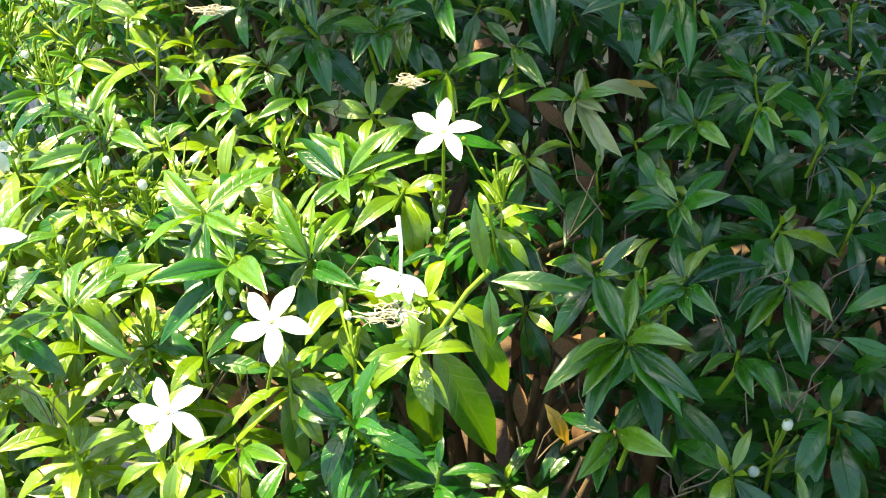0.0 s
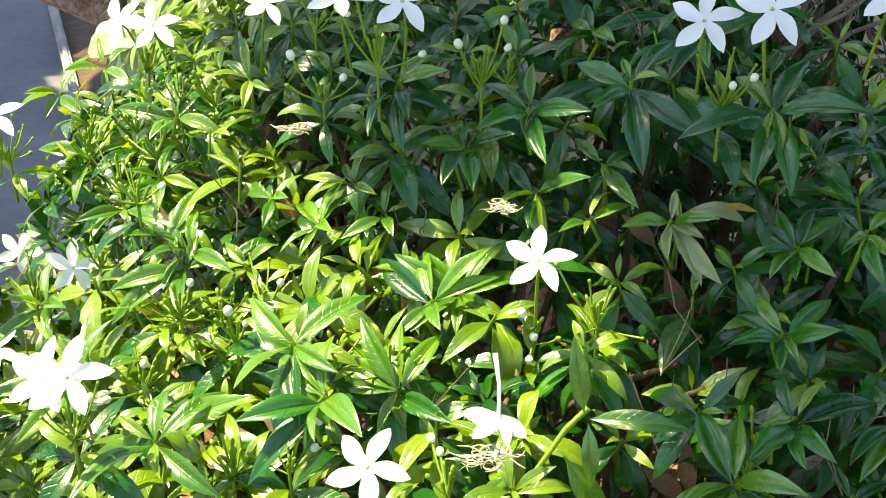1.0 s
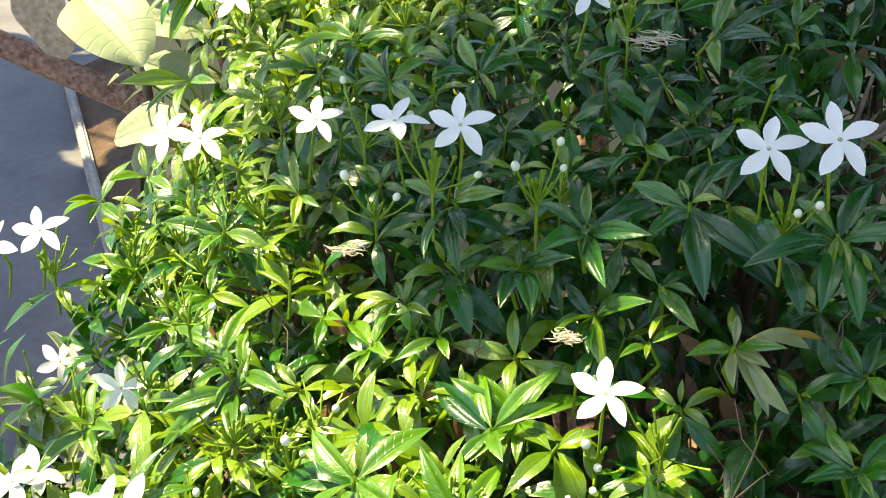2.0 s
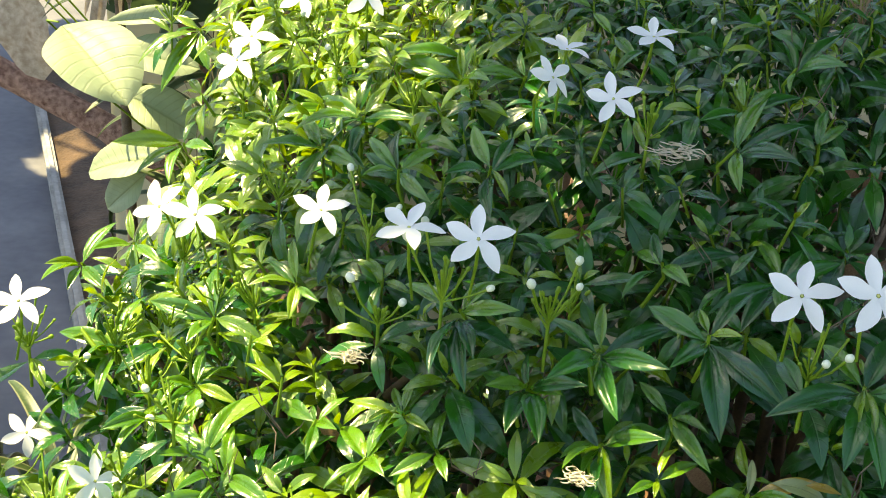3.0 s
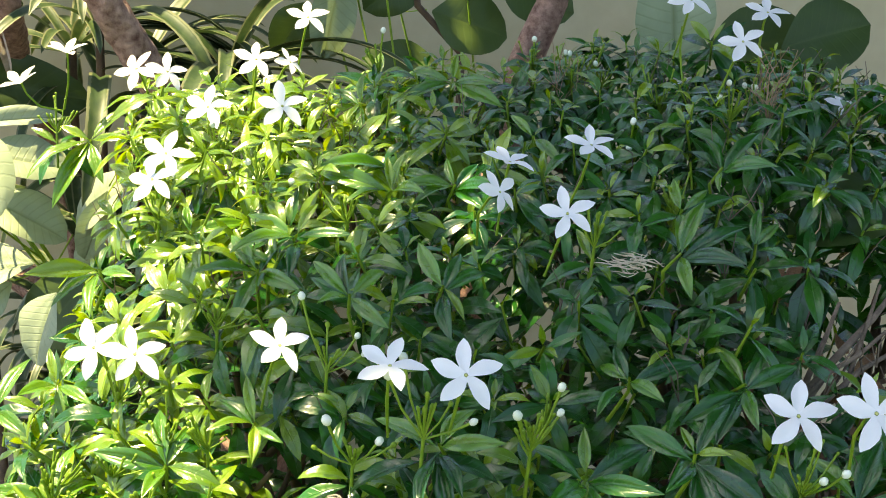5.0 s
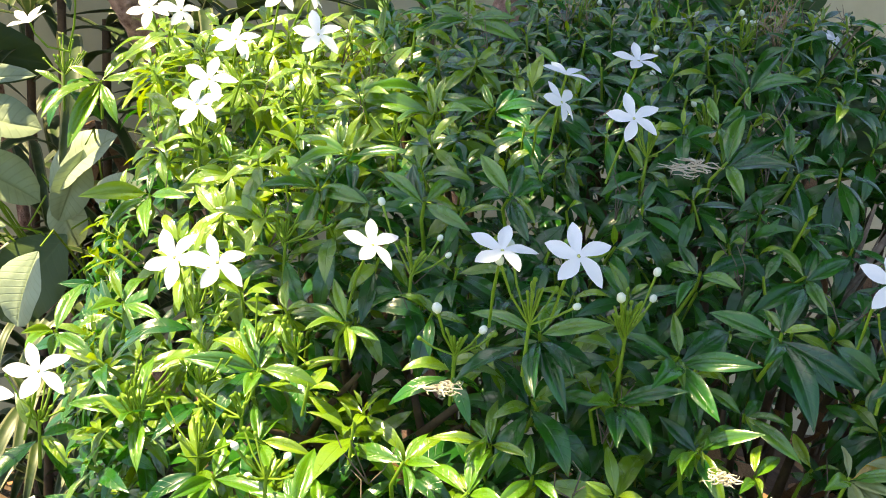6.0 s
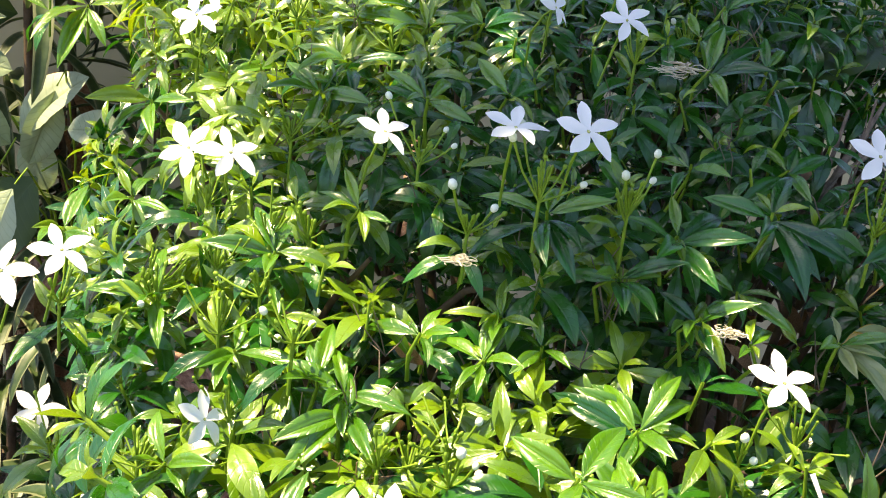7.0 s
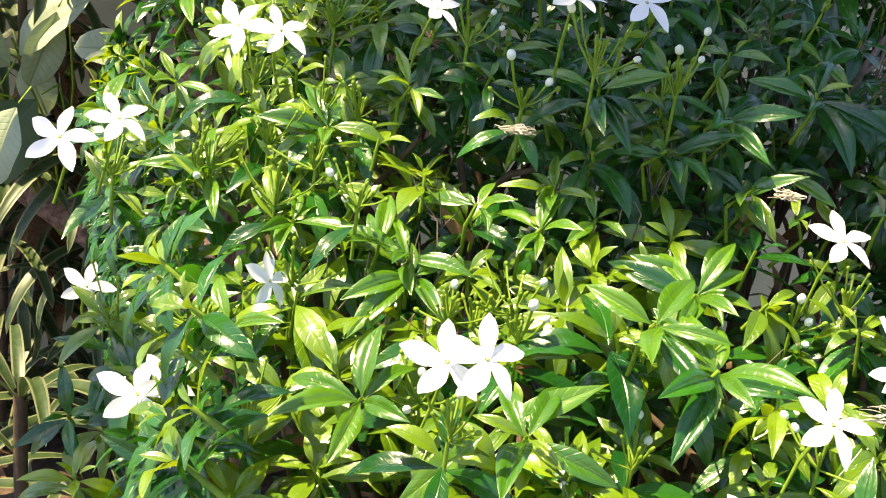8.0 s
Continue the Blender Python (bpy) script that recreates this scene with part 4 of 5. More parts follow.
flower(-0.072, 0.615, 1.065, (-0.05, -0.72, 0.69), 2)
flower(-0.108, 0.629, 1.062, (0.0, -0.33, 0.94), 25, cup=0.2)
flower(-0.162, 0.695, 1.039, (0.22, -0.52, 0.8), 20, 0.0170, cup=0.2)
flower(0.081, 0.573, 1.069, (-0.1, -0.68, 0.72), 8)
flower(0.110, 0.557, 1.080, (0.0, -0.75, 0.66), 0, 0.0195)
flower(0.165, 0.555, 1.088, (-0.05, -0.6, 0.8), 20)
flower(0.001, 0.500, 0.972, (0.0, -0.5, 0.86), 14, 0.0185)
flower(-0.244, 0.734, 1.012, (0.1, -0.7, 0.7), 0)
flower(-0.268, 0.741, 1.012, (-0.2, -0.7, 0.7), 36)
flower(-0.339, 0.687, 0.967, (0.1, -0.55, 0.8), 0)
flower(-0.370, 0.681, 0.957, (-0.3, -0.7, 0.6), 10, 0.020)
flower(-0.268, 0.597, 0.909, (0.45, -0.7, 0.5), 20, 0.0165)
flower(-0.351, 0.713, 0.856, (0.1, -0.7, 0.65), 30, 0.0165)
flower(-0.334, 0.579, 0.855, (0.1, -0.6, 0.75), 25, 0.021)
flower(-0.320, 0.585, 0.858, (0.3, -0.6, 0.75), 60, 0.018)
flower(-0.213, 0.434, 0.944, (0.1, -0.65, 0.75), 20, 0.020)
flower(-0.227, 0.442, 0.939, (-0.2, -0.6, 0.75), 0, 0.020)
flower(-0.072, 0.390, 0.932, (0.0, -0.6, 0.8), 35, 0.0185)
flower(-0.116, 0.367, 0.899, (-0.05, -0.6, 0.8), -20, 0.0185)
flower(0.001, 0.743, 1.105, (-0.1, -0.68, 0.72), -10, 0.0175)
flower(0.030, 0.818, 1.125, (0.0, -0.3, 0.95), 5, 0.0175, cup=0.3)
flower(-0.025, 0.800, 1.117, (0.1, -0.15, 0.97), 20, 0.0175, cup=0.3)
flower(-0.033, 0.780, 1.104, (0.5, -0.6, 0.6), 0, 0.016)
flower(-0.243, 0.908, 1.078, (0.1, -0.65, 0.75), 25, 0.019)
flower(-0.251, 0.896, 1.063, (-0.15, -0.65, 0.7), -10, 0.019)
flower(-0.220, 0.990, 1.090, (-0.1, -0.6, 0.78), 10, 0.019)
flower(-0.165, 0.944, 1.106, (0.0, -0.65, 0.75), 0, 0.020)
flower(-0.258, 1.080, 1.093, (0.2, -0.65, 0.7), 10, 0.018)
flower(-0.283, 1.083, 1.093, (-0.3, -0.65, 0.7), 30, 0.018)
flower(-0.186, 1.016, 1.122, (0.0, -0.6, 0.78), 5, 0.018)
flower(-0.160, 1.03, 1.118, (0.5, -0.4, 0.7), 5, 0.014)
flower(-0.147, 1.085, 1.143, (0.1, -0.55, 0.8), 8, 0.019)
flower(-0.375, 1.091, 1.074, (-0.35, -0.15, 0.9), 40, 0.019, (-0.345, 1.10, 1.05), cup=0.55)
flower(-0.342, 1.112, 1.096, (-0.05, -0.15, 1.0), 0, 0.018, cup=0.5)
flower(0.155, 0.914, 1.178, (-0.1, -0.7, 0.7), -15, 0.018)
flower(0.192, 0.970, 1.190, (0.0, -0.4, 0.9), 20, 0.018)
flower(0.135, 0.980, 1.194, (-0.1, -0.5, 0.85), -20, 0.017)
flower(0.144, 0.996, 1.128, (0.1, -0.3, -0.6), 0, 0.012, (0.138, 1.0, 1.17))
flower(0.277, 0.993, 1.117, (0.1, -0.5, 0.85), 10, 0.014)
flower_stalk(-0.03, 0.636, 1.0, [(0.012, 0.0, 0.047, 1), (-0.012, -0.014, 0.038, 1.15), (0.014, 0.004, 0.03, 0.9), (0.004, 0.008, 0.026, 0.6), (-0.004, 0.002, 0.02, 0.5)])
flower_stalk(-0.122, 0.645, 0.985, [(-0.015, -0.01, 0.041, 1.2), (0.012, -0.004, 0.026, 1.0), (0.02, 0.0, 0.022, 0.7), (-0.02, 0.0, 0.02, 0.6), (0.004, 0.01, 0.012, 0.6)])
flower_stalk(-0.135, 0.71, 1.005, [(-0.015, 0.027, 0.044, 1), (0.0, 0.02, 0.03, 0.7), (0.016, 0.006, 0.03, 0.8), (0.02, 0.0, 0.022, 0.8)])
flower_stalk(-0.088, 0.63, 1.01, [(-0.02, 0.0, 0.045, 1.1), (-0.012, 0.01, 0.05, 1), (0.0, 0.0, 0.035, 0.6), (0.012, 0.0, 0.03, 0.6), (0.024, 0.0, 0.02, 0.9)])
flower_stalk(0.0, 0.522, 0.90, [(-0.006, -0.01, 0.034, 1.1), (0.0, -0.012, 0.022, 1), (-0.002, -0.016, 0.012, 0.9), (0.012, -0.01, 0.02, 0.7)])
flower_stalk(0.09, 0.93, 1.06, [(-0.004, -0.01, 0.053, 1.1), (-0.006, -0.015, 0.035, 1.1), (0.01, 0, 0.02, 0.7), (0.016, -0.01, 0.028, 0.8)])
flower_stalk(-0.087, 1.09, 1.09, [(0.002, -0.002, 0.044, 1.0), (-0.012, 0.0, 0.02, 0.6)])
flower_stalk(-0.157, 0.525, 0.895, [(0.0, -0.01, 0.035, 1.2), (0.012, -0.004, 0.02, 0.9), (0.008, -0.01, 0.028, 0.8), (-0.01, 0, 0.015, 0.6)])
flower_stalk(-0.20, 0.70, 0.96, random_tips(3, 7, 0.032))
flower_stalk(-0.225, 0.60, 0.94, random_tips(4, 8, 0.03))
flower_stalk(-0.19, 0.54, 0.90, random_tips(5, 8, 0.028))
flower_stalk(-0.10, 0.50, 0.90, random_tips(6, 7, 0.025))
flower_stalk(0.095, 0.58, 1.01, random_tips(7, 7, 0.04))
flower_stalk(0.07, 1.06, 1.09, random_tips(8, 13, 0.043, 0.020))
flower_stalk(0.10, 1.07, 1.09, random_tips(31, 12, 0.042, 0.018))
flower_stalk(0.04, 1.07, 1.10, random_tips(32, 10, 0.037, 0.018))
flower_stalk(0.21, 1.00, 1.09, random_tips(33, 11, 0.042, 0.018))
flower_stalk(0.27, 0.98, 1.08, random_tips(34, 9, 0.036, 0.018))
flower_stalk(0.10, 0.84, 1.06, random_tips(35, 9, 0.036, 0.016))
flower_stalk(0.03, 0.78, 1.06, random_tips(36, 8, 0.032, 0.014))
flower_stalk(0.13, 1.0, 1.09, random_tips(9, 12, 0.040, 0.020))
flower_stalk(0.17, 0.95, 1.10, random_tips(10, 12, 0.040, 0.020))
flower_stalk(-0.26, 1.08, 1.04, random_tips(11, 8, 0.04))
flower_stalk(-0.35, 1.10, 1.02, random_tips(12, 8, 0.05))
flower_stalk(-0.21, 0.98, 1.04, random_tips(13, 9, 0.04))
flower_stalk(-0.248, 0.905, 1.02, random_tips(14, 9, 0.035))
flower_stalk(-0.255, 0.745, 0.965, random_tips(15, 9, 0.035))
flower_stalk(-0.34, 0.70, 0.92, random_tips(16, 8, 0.035))
flower_stalk(-0.32, 0.60, 0.80, random_tips(17, 9, 0.04))
flower_stalk(-0.25, 0.605, 0.87, random_tips(18, 7, 0.03))
flower_stalk(-0.22, 0.445, 0.89, random_tips(19, 8, 0.035))
flower_stalk(0.098, 0.44, 0.885, random_tips(20, 7, 0.022))
flower_stalk(0.16, 0.40, 0.84, [(0.004, 0, 0.03, 1.2), (-0.01, -0.01, 0.012, 1.2), (-0.02, 0.0, 0.03, 0.6), (0.012, 0.0, 0.015, 0.6)])
dried_flower(0.043, 0.74, 1.076, 0.018, 1)
wilted_flower(-0.019, 0.438, 0.959, 0.020)
dried_flower(-0.020, 0.408, 0.924, 0.014, 2)
dried_flower(-0.135, 0.615, 0.99, 0.011, 3)
dried_flower(-0.017, 0.530, 0.986, 0.009, 4)

# stalks whose flowers have dropped, and young buds
STALKS = ((-0.255, 0.661, 16, 0.034), (-0.223, 0.701, 8, 0.045), (-0.291, 0.714, 12, 0.034), (-0.338, 0.645, 10, 0.045), (-0.285, 0.545, 9, 0.035), (-0.254, 0.605, 8, 0.035),
                              (-0.148, 0.555, 9, 0.034), (0.033, 0.522, 10, 0.036), (-0.120, 0.458, 6, 0.028), (-0.040, 0.428, 6, 0.028), (-0.171, 0.552, 14, 0.030), (-0.208, 0.515, 14, 0.032))
MORE_STALKS = ((-0.073, 0.501, 8, 0.024), (-0.286, 0.701, 7, 0.030), (-0.253, 0.700, 8, 0.034), (-0.150, 0.463, 8, 0.026), (-0.232, 0.668, 10, 0.030), (-0.300, 0.610, 10, 0.032),
                              (-0.200, 0.780, 9, 0.030), (-0.120, 0.850, 8, 0.030), (-0.180, 0.900, 10, 0.034), (-0.080, 0.900, 8, 0.030), (0.100, 0.441, 5, 0.022), (-0.015, 0.675, 6, 0.030))
for i, (x, y, n, h) in enumerate(STALKS + MORE_STALKS):
    flower_stalk(x, y, crown(x, y) - 0.016, random_tips(60 + i, max(4, n * 2 // 3), h, 0.025))
dry_tuft(0.196, 0.945, 1.112, 0.048, 1, 26)
dry_tuft(0.05, 1.03, 1.09, 0.05, 2, 10)
dry_tuft(-0.195, 0.545, 0.885, 0.03, 3, 9)

# the flowers and the foremost leaves stand clear of the rest
mids = np.array([v.mean(0) for v in foliage.v])
hidden = np.zeros(len(mids), bool)


def clear_of(at, way, reach, radius, start):
    """Marks the leaves that stand in the way of a thing, within a tube from it."""
    way = np.array(way)
    off = mids - np.array(at)
    k = off @ way
    near = np.linalg.norm(off - np.outer(np.clip(k, 0, reach), way), axis=1) < radius
    hidden[near & (k > start)] = True


for c, n, size in blooms:
    clear_of(c, n, 0.06, size * 1.15, -0.03)
    clear_of(c, SUN_DIR, 0.07, size * 1.15, -0.03)
OPEN_SIDE = Vector((-0.05, -0.72, 0.68)).normalized()
for c in shown:
    clear_of(c, OPEN_SIDE, 0.06, 0.016, 0.002)

clear = Soup()
for v, f, uv, mi, cut in zip(foliage.v, foliage.f, foliage.uv, foliage.mi, hidden):
    if not cut:
        clear.v.append(v)
        clear.f.append(f - f.min() + clear.k)
        clear.uv.append(uv)
        clear.mi.append(mi)
        clear.k += len(v)
me = clear.mesh("foliage")
ob = part("foliage", me, shrub, "dense green lance-shaped leaves", (M_YOUNG, M_OLD))
ob["kind"] = "stuff"
ob = part("brushwood", twigs.mesh("brushwood"), shrub, "thin brown woody stems", (M_TWIG, M_STALK))
ob["kind"] = "stuff"
ob = part("deadwood", dry.mesh("deadwood"), shrub, "bare grey-brown dry stems", (M_DRYSTEM,))
ob["kind"] = "stuff"

# ---------------------------------------------------------------- broad-leaved trees
BROAD = [one_mesh("leaf", blade(w, c, 0.45, 0.05, tw, 0.0, 0.45, 0.85, 12, 7, 0.02), M_BROAD)
         for w in (0.48, 0.56, 0.64) for c, tw in ((0.15, -0.1), (0.4, 0.1))]
BROAD_SHADED = [one_mesh("leaf", blade(w, 0.3, 0.2, 0.05, 0.1, 0.0, 0.45, 0.85, 12, 7, 0.02), M_BROAD_SHADED) for w in (0.55, 0.7, 0.8)]


def broad_leaf(owner, base, tip, face=(-0.1, -0.7, 0.7), kind=0, dark=False, stalk=False, wide=1.0):
    base, tip = Vector(base), Vector(tip)
    ob = new("leaf", (BROAD_SHADED if dark else BROAD)[kind % (3 if dark else 6)])
    ob.parent, ob.matrix_basis = owner, frame_of(base.lerp(tip, 0.06), tip - base, face, (tip - base).length * 0.93) @ Matrix.Diagonal((wide, 1, 1, 1))
    if stalk:
        back = (base - tip).normalized() * 0.03
        foot = Vector((-0.33, 1.46, 0.60)) if owner is tree else Vector((base.x * 0.6 + 0.04, 1.40, 0.75))
        s = Soup()
        s.add(*tube([foot, foot.lerp(base + back, 0.6) + Vector((0.01, 0.03, 0)), base + back + Vector((0, 0, -0.012)), base], [0.0018, 0.0014, 0.0012, 0.0010], 6))
        part("leaf_stalk", s.mesh("leaf_stalk"), owner, "", (M_STALK,))
    return ob


tree = thing("broadleaf_tree", "young tree with leaning reddish brown trunk and large pale leaves", "tree")
TRUNK = [(-0.13, 1.32, GROUND - 0.02), (-0.18, 1.29, 0.78), (-0.262, 1.25, 1.005), (-0.325, 1.22, 1.117), (-0.366, 1.205, 1.19), (-0.385, 1.22, 1.33), (-0.42, 1.50, 1.70), (-0.40, 1.9, 2.2)]
bark = Soup()
v, f, uv = tube([Vector(a).lerp(Vector(b), k / 24) for a, b in zip(TRUNK, TRUNK[1:]) for k in range(24)],
                list(np.linspace(0.018, 0.0135, 24 * (len(TRUNK) - 1))), 20)
v += np.array([[0.003 * noise.noise(Vector(p) * 45 + Vector((j, 0, 0))) + 0.0022 * noise.noise(Vector(p) * 140 + Vector((j, 0, 0))) for j in (0, 7, 13)] for p in v])
bark.add(v, f, uv)
part("trunk", bark.mesh("trunk"), tree, "reddish brown rough bark", (M_BARK,))
SIDE = [(-0.36, 1.66, GROUND - 0.02), (-0.45, 1.66, 0.80), (-0.480, 1.58, 0.98), (-0.463, 1.45, 1.07), (-0.50, 1.47, 1.25), (-0.56, 1.6, 1.7)]
s = Soup()
v, f, uv = tube([Vector(a).lerp(Vector(b), k / 12) for a, b in zip(SIDE, SIDE[1:]) for k in range(12)], [0.008 + 0.007 * min(1.0, max(0.0, (k - 14) / 12)) for k in range(60)], 16)
v += np.array([[0.003 * noise.noise(Vector(p) * 50 + Vector((j, 3, 0))) + 0.002 * noise.noise(Vector(p) * 150 + Vector((j, 5, 0))) for j in (0, 7, 13)] for p in v])
s.add(v, f, uv)
part("trunk", s.mesh("trunk"), tree, "thin side trunk with peeling bark", (M_BARK,))
LIMB = [(-0.155, 1.31, 0.55), (-0.40, 1.50, 0.67), (-0.565, 1.6, 0.742), (-0.71, 1.62, 0.80), (-0.95, 1.66, 0.90), (-1.2, 1.7, 1.05)]
s = Soup()
s.add(*tube(LIMB, [0.022, 0.021, 0.020, 0.019, 0.016, 0.01], 10))
part("limb", s.mesh("limb"), tree, "", (M_BARK,))

broad_leaf(tree, (-0.521, 1.30, 0.967), (-0.423, 1.20, 0.932), (-0.43, 0.10, 0.89), 5, stalk=True, wide=1.1)
broad_leaf(tree, (-0.487, 1.375, 0.920), (-0.388, 1.375, 0.910), (-0.35, -0.48, 0.85), 4, stalk=True)
broad_leaf(tree, (-0.480, 1.37, 0.874), (-0.386, 1.355, 0.839), (-0.35, -0.48, 0.85), 5, stalk=True)
broad_leaf(tree, (-0.386, 1.37, 0.834), (-0.322, 1.36, 0.915), (-0.45, -0.50, 0.75), 5, stalk=True)
broad_leaf(tree, (-0.420, 1.36, 0.803), (-0.525, 1.36, 0.786), (-0.35, -0.45, 0.85), 5, stalk=True)
broad_leaf(tree, (-0.384, 1.27, 0.814), (-0.418, 1.25, 0.735), (-0.5, -0.45, 0.75), 5, stalk=True, wide=1.25)
broad_leaf(tree, (-0.379, 1.38, 0.838), (-0.352, 1.375, 0.773), (0.1, -0.85, 0.4), 4, stalk=True)
broad_leaf(tree, (-0.275, 1.25, 0.872), (-0.334, 1.25, 0.885), (-0.4, -0.5, 0.8), 5, stalk=True, wide=1.3)
broad_leaf(tree, (-0.447, 1.36, 0.782), (-0.500, 1.36, 0.730), (-0.1, -0.8, 0.5), 4, stalk=True)
broad_leaf(tree, (-0.510, 1.40, 0.942), (-0.396, 1.40, 0.962), (-0.1, -0.6, 0.8), 0, stalk=True, wide=0.5)
broad_leaf(tree, (-0.345, 1.36, 0.895), (-0.372, 1.35, 0.805), (0.2, -0.8, 0.4), 1, stalk=True)
ob = broad_leaf(tree, (-0.690, 1.60, 0.960), (-0.655, 1.58, 0.800), (-0.3, -0.8, 0.4), 0)
ob.data = one_mesh("leaf", blade(0.5, 0.3, 0.3, 0.15, 0.3, 0.0, 0.45, 0.85, 12, 7, 0.02), M_DEADSTRAP)
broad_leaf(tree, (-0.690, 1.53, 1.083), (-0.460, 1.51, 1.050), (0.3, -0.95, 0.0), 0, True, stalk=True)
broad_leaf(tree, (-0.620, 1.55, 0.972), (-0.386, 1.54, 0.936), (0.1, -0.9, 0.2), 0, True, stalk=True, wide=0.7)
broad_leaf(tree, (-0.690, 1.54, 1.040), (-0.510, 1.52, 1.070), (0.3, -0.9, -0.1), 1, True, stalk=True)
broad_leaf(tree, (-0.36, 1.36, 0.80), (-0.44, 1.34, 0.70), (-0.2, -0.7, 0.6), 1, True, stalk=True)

sapling = thing("broadleaf_sapling", "shaded sapling with round leaves in front of the wall", "tree")
TRUNK2 = [(0.02, 1.34, GROUND - 0.02), (0.05, 1.32, 0.8), (0.078, 1.30, 1.066), (0.10, 1.30, 1.13), (0.14, 1.31, 2.2), (0.12, 1.34, 1.6)]
s = Soup()
s.add(*tube([Vector(a).lerp(Vector(b), k / 5) for a, b in zip(TRUNK2, TRUNK2[1:]) for k in range(5)], list(np.linspace(0.019, 0.014, 25)), 12))
part("trunk", s.mesh("trunk"), sapling, "reddish brown bark", (M_BARK,))
STEM = [(0.04, 1.36, 0.7), (0.035, 1.45, 1.04), (-0.019, 1.45, 1.092), (-0.035, 1.45, 1.2), (-0.05, 1.46, 1.35)]
s = Soup()
s.add(*tube(STEM, [0.005, 0.0045, 0.004, 0.0035, 0.002], 8))
part("stem", s.mesh("stem"), sapling, "", (M_TWIG,))
broad_leaf(sapling, (-0.105, 1.45, 1.135), (-0.120, 1.44, 1.020), (0.1, -0.9, 0.3), 1, stalk=True)
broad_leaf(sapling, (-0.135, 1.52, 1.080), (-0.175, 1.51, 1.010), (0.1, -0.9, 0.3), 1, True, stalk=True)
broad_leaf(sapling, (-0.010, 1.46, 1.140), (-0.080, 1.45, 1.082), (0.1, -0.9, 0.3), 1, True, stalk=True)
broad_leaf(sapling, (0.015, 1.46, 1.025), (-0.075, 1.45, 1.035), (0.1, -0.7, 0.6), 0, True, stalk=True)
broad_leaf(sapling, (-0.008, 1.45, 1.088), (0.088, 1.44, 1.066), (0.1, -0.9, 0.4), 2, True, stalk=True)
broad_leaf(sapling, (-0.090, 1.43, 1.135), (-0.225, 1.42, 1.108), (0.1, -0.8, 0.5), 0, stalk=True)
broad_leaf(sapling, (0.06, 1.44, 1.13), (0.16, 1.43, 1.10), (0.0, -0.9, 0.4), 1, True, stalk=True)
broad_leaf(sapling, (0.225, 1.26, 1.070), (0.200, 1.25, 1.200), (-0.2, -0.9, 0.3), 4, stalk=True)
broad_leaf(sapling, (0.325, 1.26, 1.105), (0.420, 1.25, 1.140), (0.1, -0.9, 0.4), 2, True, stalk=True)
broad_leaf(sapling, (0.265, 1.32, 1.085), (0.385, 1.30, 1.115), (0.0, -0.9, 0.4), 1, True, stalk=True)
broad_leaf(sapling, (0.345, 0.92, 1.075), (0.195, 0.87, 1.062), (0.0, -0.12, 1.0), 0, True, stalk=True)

# unseen canopy added above, so that its shade falls over the shrub and the paving
rnd = random.Random(5)
shade_canopy, boughs = Soup(), Soup()
BROAD_SHAPES = [blade(w, 0.7, 0.25, 0.05, 0.1, 0.0, 0.45, 0.85, 8, 5, 0.02) for w in (0.55, 0.7, 0.8)]


# openings left in the added canopy: where their light crosses the height of 1.01, and how wide they are
GAPS = [(-0.148, 0.690, 0.024), (-0.317, 0.614, 0.035), (-0.425, 0.739, 0.035), (-0.409, 0.605, 0.035), (-1.40, 2.85, 0.10), (-0.395, 0.690, 0.03), (-0.360, 0.692, 0.03), (0.015, 0.790, 0.014)]


def shade_clump(c, rx, ry, n, big=1.0, flat=0.08):
    for _ in range(n):
        a, r = rnd.uniform(0, 6.283), math.sqrt(rnd.random())
        p = c + Vector((rx * r * math.cos(a), ry * r * math.sin(a), rnd.uniform(-flat, flat)))
        low = p - SUN_DIR * ((p.z - 1.01) / SUN_DIR.z)
        if any(math.hypot(low.x - x, low.y - y) < w + 0.022 * big for x, y, w in GAPS):
            continue
        d = Vector((rnd.gauss(0, 1), rnd.gauss(0, 1), -0.3)).normalized()
        size = rnd.uniform(0.10, 0.15) * big
        v, f, uv = BROAD_SHAPES[rnd.randrange(3)]
        shade_canopy.add(moved(v, frame_of(p - d * size * 0.5, d, (rnd.gauss(0, .3), rnd.gauss(0, .3), 1), size)), f, uv)
    b = Vector(TRUNK[-1])
    boughs.add(*tube([b, b.lerp(c, 0.5) + Vector((0, 0, 0.06)), c], [0.016, 0.012, 0.006], 7))


def up_light(x, y, z, k):
    """The place k metres up the sunlight from a spot below."""
    return Vector((x, y, z)) + SUN_DIR * k


shade_clump(up_light(0.36, 0.85, 1.0, 2.2), 0.30, 0.40, 240)
shade_clump(up_light(0.38, 0.42, 0.92, 3.6), 0.29, 0.25, 120)
shade_clump(up_light(0.17, 0.36, 0.88, 3.6), 0.08, 0.12, 36)
shade_clump(up_light(0.125, 0.55, 0.95, 2.2), 0.035, 0.06, 12)
shade_clump(up_light(-0.02, 0.715, 1.02, 1.3), 0.09, 0.06, 120, 0.6)
shade_clump(up_light(0.08, 0.73, 1.02, 1.3), 0.10, 0.07, 90, 0.7)
shade_clump(up_light(0.06, 0.64, 0.98, 2.2), 0.05, 0.02, 24, 0.5, 0.03)
shade_clump(up_light(-0.12, 0.70, 1.0, 2.2), 0.012, 0.02, 16, 0.4, 0.03)
shade_clump(up_light(-0.112, 0.765, 1.01, 2.2), 0.040, 0.020, 40, 0.4, 0.03)
shade_clump(up_light(-0.070, 0.690, 0.99, 2.2), 0.030, 0.022, 30, 0.5)
